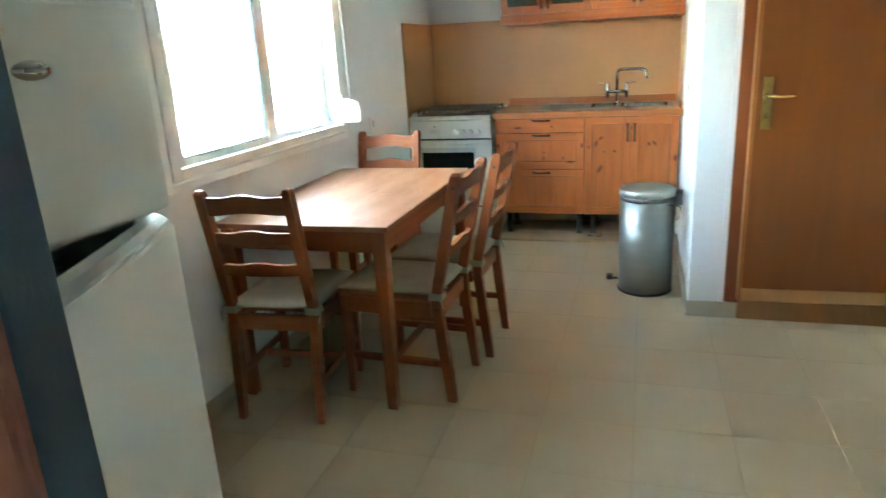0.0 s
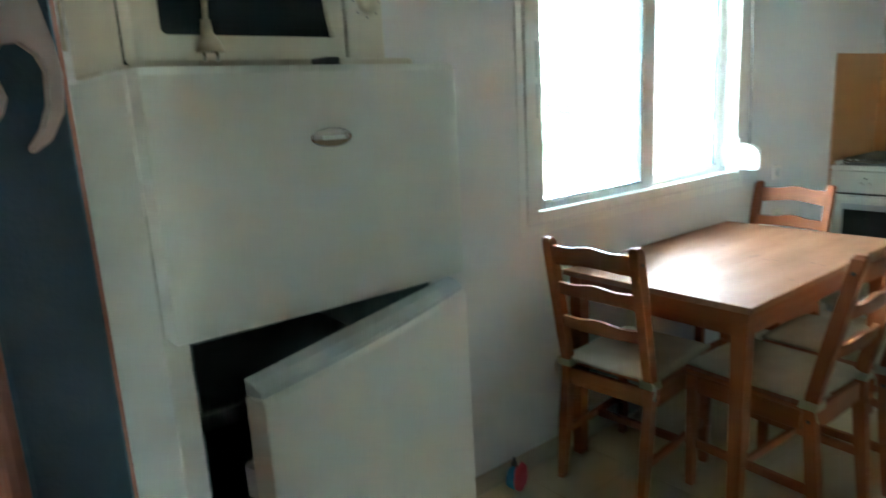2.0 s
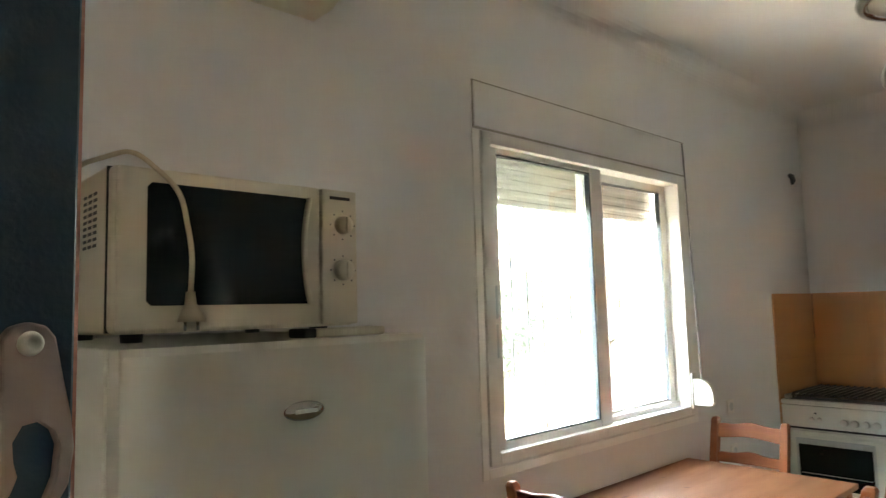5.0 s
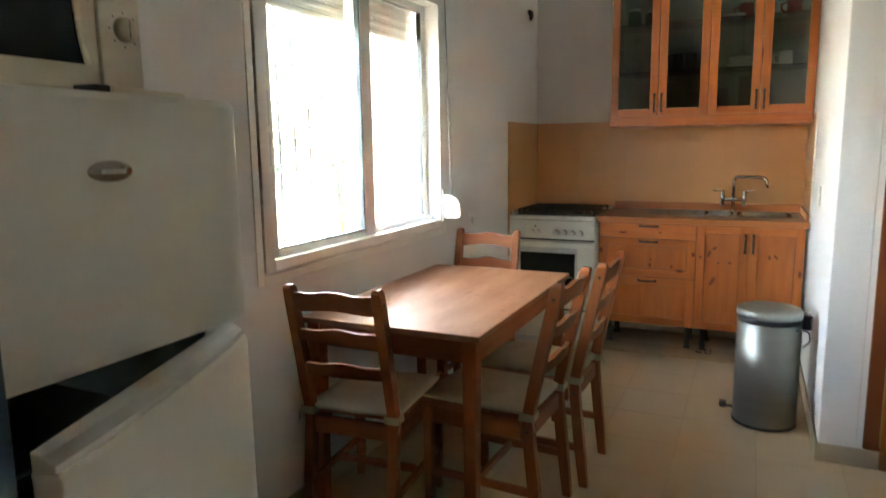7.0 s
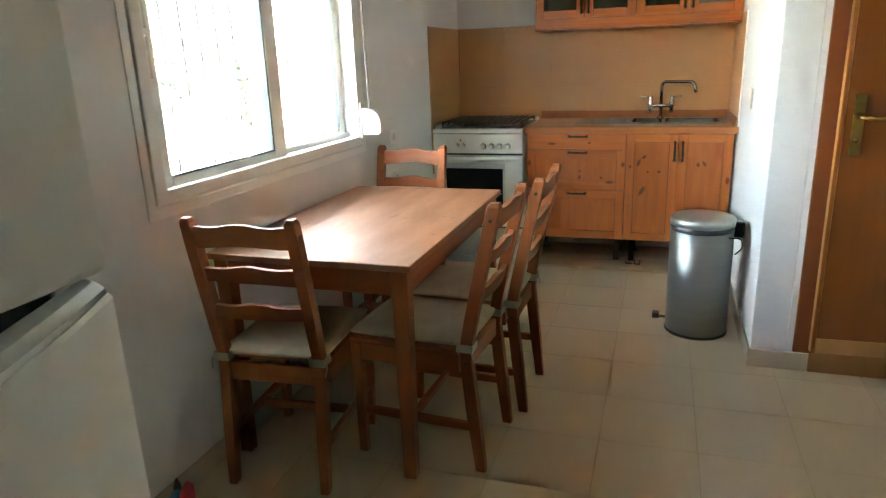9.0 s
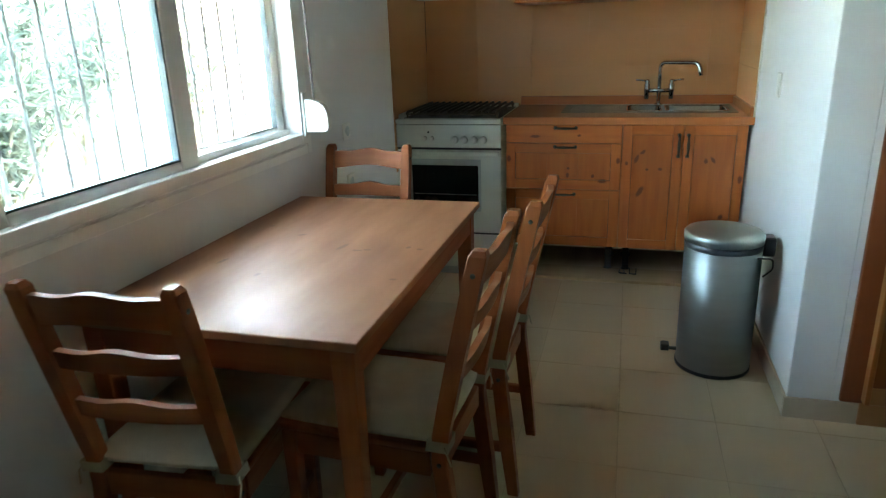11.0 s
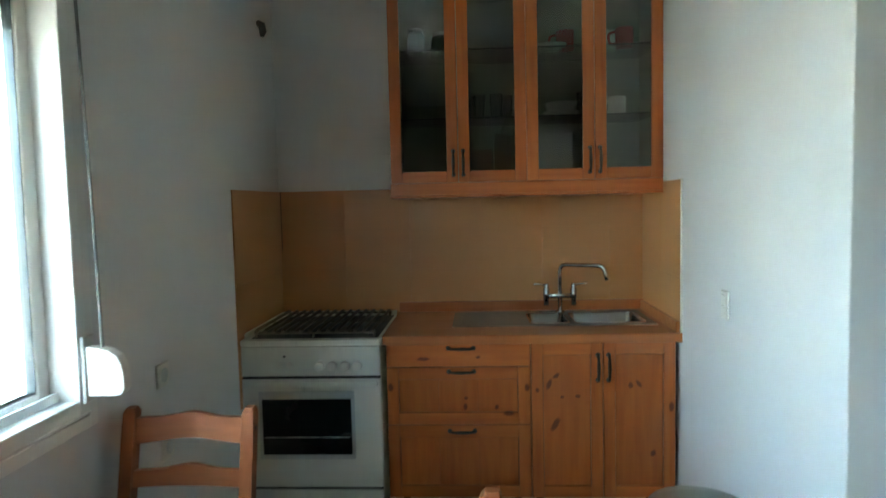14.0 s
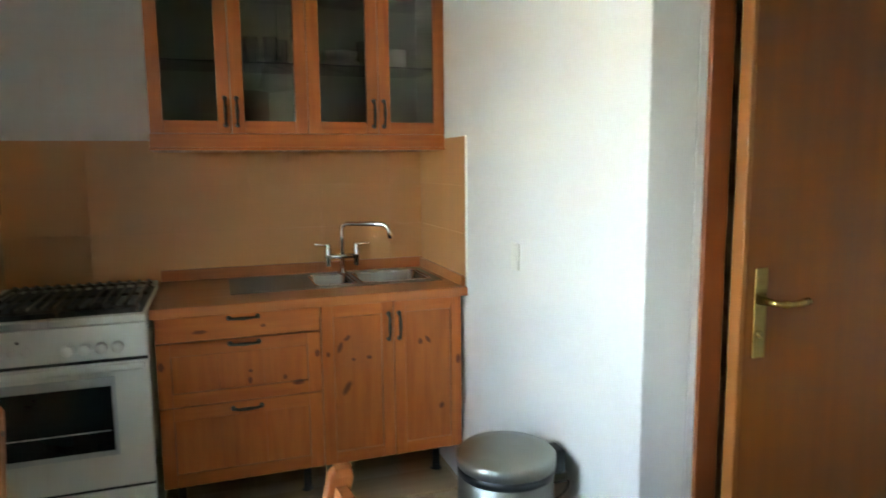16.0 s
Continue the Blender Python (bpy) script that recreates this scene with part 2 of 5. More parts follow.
LINING = mat("grey_green_laminate", (0.30, 0.31, 0.26), 0.55, second=(0.27, 0.28, 0.235), scale=4)
GASKET = mat("dark_glazing_gasket", (0.018, 0.034, 0.042), 0.45)
YARD = mat("pale_yard_concrete", (0.34, 0.32, 0.28), 0.85, second=(0.28, 0.26, 0.23), scale=1.5, fine=30, bump=0.05)
GARDENWALL = mat("whitewashed_garden_wall", (0.78, 0.77, 0.73), 0.85, second=(0.72, 0.70, 0.65), scale=2, bump=0.05)


# ---- building blocks ----
def box(bm, x0, x1, y0, y1, z0, z1, bevel=0.0, seg=1, m=None):
    r = bmesh.ops.create_cube(bm, size=1.0)
    vs = r["verts"]
    for v in vs:
        v.co = Vector((x0 + (v.co.x + 0.5) * (x1 - x0), y0 + (v.co.y + 0.5) * (y1 - y0), z0 + (v.co.z + 0.5) * (z1 - z0)))
    if bevel:
        es = list({e for v in vs for e in v.link_edges})
        r = bmesh.ops.bevel(bm, geom=es, offset=bevel, segments=seg, affect="EDGES", profile=0.5)
        vs = list({v for f in r["faces"] for v in f.verts} | {v for v in vs if v.is_valid})
    if m is not None:
        bmesh.ops.transform(bm, matrix=m, verts=vs)
    return vs


def tube(bm, pts, r, n=10, cap=True):
    """A round bar along a line of points; r is one radius or one for each point."""
    pts = [Vector(p) for p in pts]
    rs = r if isinstance(r, (list, tuple)) else [r] * len(pts)
    rings, side = [], None
    for i, p in enumerate(pts):
        d = (pts[min(i + 1, len(pts) - 1)] - pts[max(i - 1, 0)]).normalized()
        if side is None:
            side = d.orthogonal().normalized()
        side = (side - d * side.dot(d)).normalized()
        up = d.cross(side)
        rings.append([bm.verts.new(p + (side * math.cos(2 * math.pi * k / n) + up * math.sin(2 * math.pi * k / n)) * rs[i]) for k in range(n)])
    for a, b in zip(rings, rings[1:]):
        for k in range(n):
            f = bm.faces.new((a[k], a[(k + 1) % n], b[(k + 1) % n], b[k]))
            f.smooth = True
    if cap:
        bm.faces.new(list(reversed(rings[0])))
        bm.faces.new(rings[-1])


def lathe(bm, profile, n=32, centre=(0, 0, 0)):
    """Turns a profile of (radius, height) about the upright axis."""
    c = Vector(centre)
    rings = []
    for r, z in profile:
        rings.append([bm.verts.new(c + Vector((r * math.cos(2 * math.pi * k / n), r * math.sin(2 * math.pi * k / n), z))) for k in range(n)] if r > 1e-6
                     else [bm.verts.new(c + Vector((0, 0, z)))])
    for a, b in zip(rings, rings[1:]):
        for k in range(n):
            if len(a) == 1:
                vs = (a[0], b[(k + 1) % n], b[k])
            elif len(b) == 1:
                vs = (a[k], a[(k + 1) % n], b[0])
            else:
                vs = (a[k], a[(k + 1) % n], b[(k + 1) % n], b[k])
            f = bm.faces.new(vs)
            f.smooth = True


def prism(bm, outline, depth, m=None):
    """A plate from an outline in x and z, with the given depth along y."""
    a = [bm.verts.new((x, 0, z)) for x, z in outline]
    b = [bm.verts.new((x, depth, z)) for x, z in outline]
    k = len(outline)
    bm.faces.new(a)
    bm.faces.new(list(reversed(b)))
    for i in range(k):
        bm.faces.new((a[(i + 1) % k], a[i], b[i], b[(i + 1) % k]))
    if m is not None:
        bmesh.ops.transform(bm, matrix=m, verts=a + b)
    return a + b


def arc(points, r, n=5):
    """Rounds the inner corners of a line of points."""
    pts = [Vector(p) for p in points]
    out = [pts[0]]
    for a, b, c in zip(pts, pts[1:], pts[2:]):
        u, v = (a - b).normalized(), (c - b).normalized()
        p, q = b + u * r, b + v * r
        for i in range(n + 1):
            t = i / n
            out.append(p * (1 - t) ** 2 + b * 2 * t * (1 - t) + q * t * t)
    out.append(pts[-1])
    return out


def part(name, bm, material, parent=None, label=""):
    bmesh.ops.recalc_face_normals(bm, faces=bm.faces)
    me = bpy.data.meshes.new(name)
    bm.to_mesh(me)
    bm.free()
    me.materials.append(material)
    ob = new(name, me)
    ob.parent = parent
    if label:
        ob["label"] = label
    return ob


def bpart(name, dims, material, parent=None, bevel=0.0, seg=1, label=""):
    bm = bmesh.new()
    for d in dims if isinstance(dims[0], (list, tuple)) else [dims]:
        box(bm, *d, bevel=bevel, seg=seg)
    return part(name, bm, material, parent, label)


def tpart(name, pts, r, material, parent=None, n=10, label=""):
    bm = bmesh.new()
    tube(bm, pts, r, n)
    return part(name, bm, material, parent, label)


def lpart(name, profile, material, parent=None, n=32, centre=(0, 0, 0), label=""):
    bm = bmesh.new()
    lathe(bm, profile, n, centre)
    return part(name, bm, material, parent, label)


def thing(name, m, label, category, group=""):
    ob = new(name)
    ob.empty_display_size = 0.1
    ob.matrix_world = m
    return tagged(ob, label, category, group)


def structure(ob, label, category):
    return tagged(ob, label, category, kind="structure")


# ---- the room ----
RX, RY, CZ = 4.0, -6.5, 2.76      # far side wall, wall behind, ceiling
NX, NY = 1.823, -1.825            # kitchen niche: its side wall and where that wall ends
WY0, WY1, WZ0, WZ1 = -3.17, -1.708, 0.934, 2.117   # window opening
EX0, EX1, EZ = 1.20, 2.36, 2.42   # doorway in the wall behind

wall_w = structure(bpart("wall_window", [(-0.25, 0, RY, WY0, 0, CZ), (-0.25, 0, WY1, 0.15, 0, CZ), (-0.25, 0, WY0, WY1, 0, WZ0), (-0.25, 0, WY0, WY1, WZ1, CZ)], WALL),
                   "white painted plaster wall with a sliding window", "wall")
structure(bpart("wall_kitchen", (0, RX + 0.15, 0, 0.15, 0, CZ), WALL), "white painted plaster wall behind the kitchen units", "wall")
structure(bpart("wall_niche", (NX, NX + 0.14, NY, 0, 0, CZ), WALL, bevel=0.004, seg=2), "white painted wall closing the kitchen niche", "wall")
structure(bpart("wall_door", [(NX + 0.14, 2.0, NY, NY + 0.13, 0, CZ), (2.95, RX, NY, NY + 0.13, 0, CZ), (2.0, 2.95, NY, NY + 0.13, 2.25, CZ)], WALL),
          "white painted wall round a wooden door", "wall")
structure(bpart("wall_side", (RX, RX + 0.15, RY, 0, 0, CZ), WALL), "plain white painted wall", "wall")
structure(bpart("wall_behind", [(-0.25, EX0, RY - 0.15, RY, 0, CZ), (EX1, RX + 0.15, RY - 0.15, RY, 0, CZ), (EX0, EX1, RY - 0.15, RY, EZ, CZ)], WALL),
          "white painted wall with the doorway to the hall", "wall")
# the unseen hall behind; its side window is added to light the room from there
HX0, HX1, HY, LIGHT_OPENING = 0.5, 3.3, -9.3, (-8.35, -7.95, 1.10, 2.00)
structure(bpart("wall_hall", [(HX0 - 0.15, HX0, HY, RY - 0.15, 0, CZ), (HX0 - 0.15, HX1 + 0.15, HY - 0.15, HY, 0, CZ), (HX1, HX1 + 0.15, HY, LIGHT_OPENING[0], 0, CZ),
                              (HX1, HX1 + 0.15, LIGHT_OPENING[1], RY - 0.15, 0, CZ), (HX1, HX1 + 0.15, LIGHT_OPENING[0], LIGHT_OPENING[1], 0, LIGHT_OPENING[2]), (HX1, HX1 + 0.15, LIGHT_OPENING[0], LIGHT_OPENING[1], LIGHT_OPENING[3], CZ)], WALL),
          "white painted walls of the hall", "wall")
structure(bpart("ceiling_hall", (HX0 - 0.15, HX1 + 0.15, HY - 0.15, RY - 0.151, CZ, CZ + 0.2), CEIL), "white painted ceiling of the hall", "ceiling")
structure(bpart("floor_hall", (HX0 - 0.15, HX1 + 0.15, HY - 0.15, RY - 0.151, -0.12, -0.0005), TILE), "beige tile floor of the hall", "floor")
# doorway: one narrow leaf closed, the other half open
entry = structure(thing("door_2", pose(0, 0, 0), "", ""), "brown wooden hall door with one narrow leaf closed", "door")
bpart("leaf", (EX0 + 0.05, EX0 + 0.37, RY - 0.10, RY - 0.055, 0.01, EZ - 0.052), DOORWOOD, entry, 0.003, 2)
bpart("jamb", (EX0, EX0 + 0.049, RY - 0.13, RY + 0.012, 0, EZ), PVC, entry, 0.003)
bpart("jamb", (EX1 - 0.049, EX1, RY - 0.13, RY + 0.012, 0, EZ), PVC, entry, 0.003)
bpart("head", (EX0 + 0.0495, EX1 - 0.0495, RY - 0.129, RY + 0.0115, EZ - 0.05, EZ), PVC, entry, 0.003)
structure(bpart("ceiling", (-0.25, RX + 0.15, RY - 0.15, 0.15, CZ, CZ + 0.2), CEIL), "white painted ceiling", "ceiling")
# soft rounded corner between wall and ceiling
bm = bmesh.new()
cove = [(0.0, CZ - 0.10)] + [(0.10 - 0.10 * math.cos(a * math.pi / 16), CZ - 0.10 + 0.10 * math.sin(a * math.pi / 16)) for a in range(1, 8)] + [(0.10, CZ - 0.001), (0.001, CZ - 0.001)]
prism(bm, cove, RY + 0.002)
structure(part("trim_cove_window", bm, WALL), "rounded plaster corner under the ceiling", "cove")
bm = bmesh.new()
prism(bm, cove, NX - 0.004, pose(0, 0, 0, 0, 0, -90))
bmesh.ops.transform(bm, matrix=pose(0.002, 0, 0), verts=bm.verts)
structure(part("trim_cove_kitchen", bm, WALL), "rounded plaster corner under the ceiling", "cove")
floor = structure(bpart("floor", (-0.25, RX + 0.15, RY - 0.15, 0.15, -0.12, -0.001), GROUT), "beige ceramic tile floor", "floor")


def skirting(name, dims, parent=None):
    return structure(bpart(name, dims, SKIRT, None, 0.002), "beige tile skirting along the wall", "baseboard")


skirting("baseboard_window", (0, 0.010, RY + 0.01, -0.66, 0, 0.075))
skirting("baseboard_niche", (NX - 0.010, NX, NY - 0.0, -0.60, 0, 0.08))
skirting("baseboard_pillar", (NX - 0.010, 2.045, NY - 0.011, NY - 0.0005, 0, 0.08))
skirting("baseboard_door", (2.97, RX - 0.01, NY - 0.010, NY, 0, 0.08))
skirting("baseboard_side", (RX - 0.010, RX, RY + 0.01, NY - 0.012, 0, 0.08))
skirting("baseboard_behind", (0.01, EX0 - 0.002, RY, RY + 0.010, 0, 0.08))
skirting("baseboard_entrance", (EX1 + 0.002, RX - 0.011, RY, RY + 0.010, 0, 0.08))

# door with its frame and raised step
door = structure(thing("door_1", pose(2.90, NY - 0.012, 0, 0, 0, 2.4), "", ""), "brown varnished wooden door standing slightly ajar", "door")
leaf = bpart("leaf", (-0.852, 0, -0.040, 0, 0.185, 2.20), DOORWOOD, door, 0.003, 2)
bpart("leaf_edge", (-0.868, -0.8525, -0.041, -0.004, 0.12, 2.20), DOOREDGE, door, 0.003, 2, "pale edge strip of the leaf")
bpart("kick_board", (-0.852, 0, -0.038, -0.002, 0.12, 0.1845), STEP, door, 0.003)
plate = bpart("handle_plate", (-0.830, -0.790, -0.047, -0.0405, 0.925, 1.150), BRASS, door, 0.002, 2, "long brass back plate")
bm = bmesh.new()
tube(bm, arc([(-0.810, -0.045, 1.070), (-0.810, -0.100, 1.070), (-0.760, -0.104, 1.066), (-0.712, -0.098, 1.070)], 0.018), [0.012, 0.009, 0.009, 0.008, 0.007, 0.008, 0.011, 0.009, 0.007, 0.0075, 0.008, 0.0085, 0.009, 0.010], 12)
part("lever", bm, BRASS, plate, "brass lever handle")
lpart("keyhole_rose", [(0, 0), (0.010, 0), (0.010, 0.004), (0, 0.004)], BRASS, plate, 16).matrix_basis = pose(-0.810, -0.046, 0.985, 90)
frame_d = structure(thing("door_frame_1", pose(0, 0, 0), "", ""), "reddish brown wooden door frame", "door frame")
bpart("jamb", (1.985, 2.055, NY - 0.014, NY + 0.14, 0.085, 2.24), JAMBWOOD, frame_d, 0.004, 2)
bpart("jamb", (2.912, 2.965, NY - 0.014, NY + 0.14, 0.12, 2.24), JAMBWOOD, frame_d, 0.004, 2)
bpart("head", (1.985, 2.965, NY - 0.0135, NY + 0.139, 2.2405, 2.30), JAMBWOOD, frame_d, 0.004, 2)
structure(bpart("step_door", (2.048, 2.96, NY - 0.013, NY + 0.30, 0, 0.115), STEP, None, 0.004, 2), "low brown stone step under the door", "step")

# ---- window ----
win = structure(thing("window_1", pose(0, 0, 0), "", ""), "white plastic sliding window with two sashes", "window")


def ring(bm, x0, x1, y0, y1, z0, z1, w, bevel=0.004, sides=None):
    """Four bars round an opening, in the plane of the window wall."""
    l, r, b, t = sides or (w, w, w, w)
    box(bm, x0, x1, y0, y0 + l, z0, z1, bevel, 2)
    box(bm, x0, x1, y1 - r, y1, z0, z1, bevel, 2)
    box(bm, x0, x1, y0 + l, y1 - r, z0, z0 + b, bevel, 2)
    box(bm, x0, x1, y0 + l, y1 - r, z1 - t, z1, bevel, 2)


bm = bmesh.new()
ring(bm, -0.125, 0.012, WY0 + 0.002, WY1 - 0.002, WZ0 + 0.002, WZ1 - 0.002, 0.045, sides=(0.05, 0.045, 0.04, 0.045))
box(bm, -0.047, -0.041, WY0 + 0.05, WY1 - 0.05, WZ0 + 0.04, WZ0 + 0.065)
part("window_frame", bm, PVC, win)
bm = bmesh.new()
ring(bm, 0.0, 0.006, WY0 - 0.035, WY1 + 0.035, WZ0 - 0.04, WZ1 + 0.0, 0.033, 0.002)
part("architrave", bm, PVC, win)
for name, x, y0, y1, sides in (("sash", -0.035, WY0 + 0.045, -2.383, (0.066, 0.085, 0.040, 0.030)), ("sash", -0.085, -2.460, WY1 - 0.042, (0.07, 0.050, 0.045, 0.045))):
    bm = bmesh.new()
    ring(bm, x - 0.02, x + 0.02, y0, y1, WZ0 + 0.030, WZ1 - 0.040, 0.07, 0.006, sides)
    s = part(name, bm, PVC, win)
    l, r, b, t = sides
    bpart("pane", (x - 0.004, x + 0.002, y0 + l, y1 - r, WZ0 + 0.030 + b, WZ1 - 0.040 - t), TINTGLASS if x > -0.05 else GLASS, s).visible_shadow = False
    bm = bmesh.new()
    ring(bm, x - 0.010, x + 0.016, y0 + l - 0.004, y1 - r + 0.004, WZ0 + 0.026 + b, WZ1 - 0.036 - t, 0.006, 0, (0.005, 0.010 if x > -0.05 else 0.006, 0.009 if x > -0.05 else 0.004, 0.009 if x > -0.05 else 0.004))
    part("seal", bm, GASKET, s, "black rubber glazing seal")
bpart("catch", (-0.064, -0.052, -1.738, -1.722, 1.30, 1.37), CHROME, win, 0.003)
for z0, z1 in ((1.30, 1.42), (1.44, 1.56)):
    bpart("catch", (-0.018, -0.009, -3.100, -3.082, z0, z1), GREY_PL, win, 0.003)
bpart("window_sill", (-0.30, -0.126, WY0 - 0.0, WY1 + 0.0, WZ0 - 0.02, WZ0 + 0.012), GARDENWALL, win, 0.004)
box_lid = structure(bpart("trim_shutter_box", (0, 0.007, WY0 - 0.022, -1.662, WZ1 + 0.012, 2.294), WALL, None, 0.002), "flush white cover of the shutter box", "shutter box")
structure(bpart("trim_shutter_joint", (0, 0.003, WY0 - 0.028, -1.656, WZ1 + 0.004, 2.300), mat("grey_joint", (0.35, 0.33, 0.29), 0.9), None), "thin grey joint round the shutter box cover", "joint")
shut = tagged(thing("roller_shutter", pose(0, 0, 0), "", ""), "beige roller shutter let down a little outside", "shutter")
SLAT = 0.0425
for i in range(5):
    z = WZ1 - 0.02 - SLAT * (i + 1)
    bm = bmesh.new()
    o = [(-0.008, 0.001), (-0.004, 0.0), (0.001, 0.010), (0.002, 0.023), (0.001, 0.036), (-0.004, 0.045), (-0.008, 0.045)]
    # each slat has a row of small holes near its top, between short webs
    run = WY1 - WY0 - 0.10
    prism(bm, [(x, zz) for x, zz in o if zz < 0.030] + [(-0.002, 0.0290), (-0.008, 0.0290)], run)
    box(bm, -0.007, -0.003, 0, run, 0.0368, 0.0440)
    for k in range(27):
        a = (k - 0.5 * (i % 2)) * run / 26
        box(bm, -0.007, -0.003, max(a, 0), min(a + run / 26 - 0.0055, run), 0.0290, 0.0368)
    ob = part("slat", bm, SHUTTER, shut)
    ob.matrix_basis = pose(-0.145, WY0 + 0.05, z)
# strap and winder of the shutter
wind = tagged(thing("shutter_strap_winder", pose(0.0125, -1.722, 1.050), "", ""), "white plastic strap winder on the wall", "winder")
bpart("base_plate", (0, 0.010, -0.025, 0.025, -0.085, 0.085), WHITE_PL, wind, 0.004, 2)
bm = bmesh.new()
prism(bm, [(0.010, -0.068), (0.085, -0.068), (0.098, -0.063), (0.105, -0.050), (0.105, -0.015), (0.100, 0.012), (0.088, 0.034), (0.068, 0.048), (0.040, 0.055), (0.010, 0.058)], 0.036)
bmesh.ops.bevel(bm, geom=bm.edges[:], offset=0.003, segments=2, affect="EDGES", profile=0.5)
for f in bm.faces:
    f.smooth = False
part("housing", bm, WHITE_PL, wind).matrix_basis = pose(0, -0.018, 0)
tpart("strap", [(0.045, 0.0, 0.045), (0.034, 0.008, 0.40), (0.006, 0.024, 1.235)], 0.004, GREYCORD, wind, 8, "narrow grey strap")

# iron bars outside the window
grille = tagged(thing("window_grille", pose(0, 0, 0), "", ""), "grey painted iron bars outside the window", "grille")
for i in range(15):
    y = -3.164 + i * 0.101
    tpart("bar", [(-0.235, y, WZ0 + 0.012), (-0.235, y, WZ1 + 0.05)], 0.0058, BARS, grille, 8)
bpart("rail", (-0.246, -0.241, WY0 - 0.05, WY1 + 0.05, 2.048, 2.072), BARS, grille)

# ---- outside ----
structure(bpart("ground", (-400, 400, -400, 400, -0.5, -0.104), YARD), "pale concrete yard outside the window", "ground")
structure(bpart("garden_wall", (-7.2, -7.0, -30, 30, -0.1, 1.15), GARDENWALL), "low whitewashed garden wall", "wall")


def shrub(name, m, leaves, spread, height, seed):
    rng = random.Random(seed)
    root = tagged(thing(name, m, "", ""), "green oleander shrub with long narrow leaves", "shrub")
    bm, lf = bmesh.new(), bmesh.new()
    tips = []
    for s in range(16):
        a, h = rng.uniform(0, 6.28), height * rng.uniform(0.5, 1.0)
        out = spread * rng.uniform(0.2, 1.0)
        p = [Vector((math.cos(a) * out * (t ** 1.4), math.sin(a) * out * (t ** 1.4), h * t)) + Vector((rng.uniform(-0.04, 0.04), rng.uniform(-0.04, 0.04), 0)) for t in (0, 0.3, 0.6, 0.85, 1)]
        tube(bm, p, [0.022, 0.018, 0.013, 0.008, 0.004], 6)
        tips.append(p)
    part("stems", bm, BARK, root)
    for i in range(leaves):
        p = rng.choice(tips)
        k = rng.choice((1, 2, 2, 3, 3, 3))
        t = rng.random()
        c = p[k].lerp(p[k + 1], t) + Vector((rng.gauss(0, 0.08), rng.gauss(0, 0.08), rng.gauss(0, 0.06)))
        d = Vector((rng.gauss(0, 1), rng.gauss(0, 1), rng.gauss(0.5, 0.7))).normalized()
        s = d.orthogonal().normalized()
        s.rotate(Matrix.Rotation(rng.uniform(0, 6.28), 3, d))
        ln, w = rng.uniform(0.10, 0.19), rng.uniform(0.010, 0.017)
        nrm = d.cross(s) * 0.012
        v = [lf.verts.new(q) for q in (c, c + d * ln * 0.4 + s * w, c + d * ln, c + d * ln * 0.4 - s * w, c + d * ln * 0.45 + nrm)]
        lf.faces.new((v[0], v[1], v[4]))
        lf.faces.new((v[1], v[2], v[4]))
        lf.faces.new((v[2], v[3], v[4]))
        lf.faces.new((v[3], v[0], v[4]))
    tagged(part("crown", lf, LEAF, root), kind="stuff")
    return root


shrub("oleander_shrub", pose(-2.9, -1.6, -0.1), 5200, 0.95, 2.25, 3)
shrub("oleander_shrub", pose(-3.35, 2.30, -0.1), 1500, 0.40, 2.05, 11)
shrub("oleander_shrub", pose(-3.2, -0.4, -0.1), 5200, 1.0, 2.2, 4)
shrub("oleander_shrub", pose(-4.2, 0.5, -0.1), 4400, 1.0, 2.2, 5)
shrub("oleander_shrub", pose(-5.2, 2.6, -0.1), 3600, 1.1, 2.3, 8)


# ---- kitchen units ----
def bar_handle(parent, x, y, z, length, upright=False):
    """A dark bow handle on a front."""
    h = length / 2
    bm = bmesh.new()
    pts = [(-h, 0, 0), (-h * 0.96, -0.014, 0), (-h * 0.7, -0.024, 0), (0, -0.027, 0), (h * 0.7, -0.024, 0), (h * 0.96, -0.014, 0), (h, 0, 0)]
    tube(bm, pts, [0.0085, 0.006, 0.0055, 0.0075, 0.0055, 0.006, 0.0085], 8)
    for sx in (-h, h):
        tube(bm, [(sx, 0.0, 0), (sx, -0.005, 0)], 0.010, 10)
    ob = part("handle", bm, HANDLE, parent, "dark bronze bow handle")
    ob.matrix_basis = pose(x, y, z, 0, 90 if upright else 0, 0)
    return ob


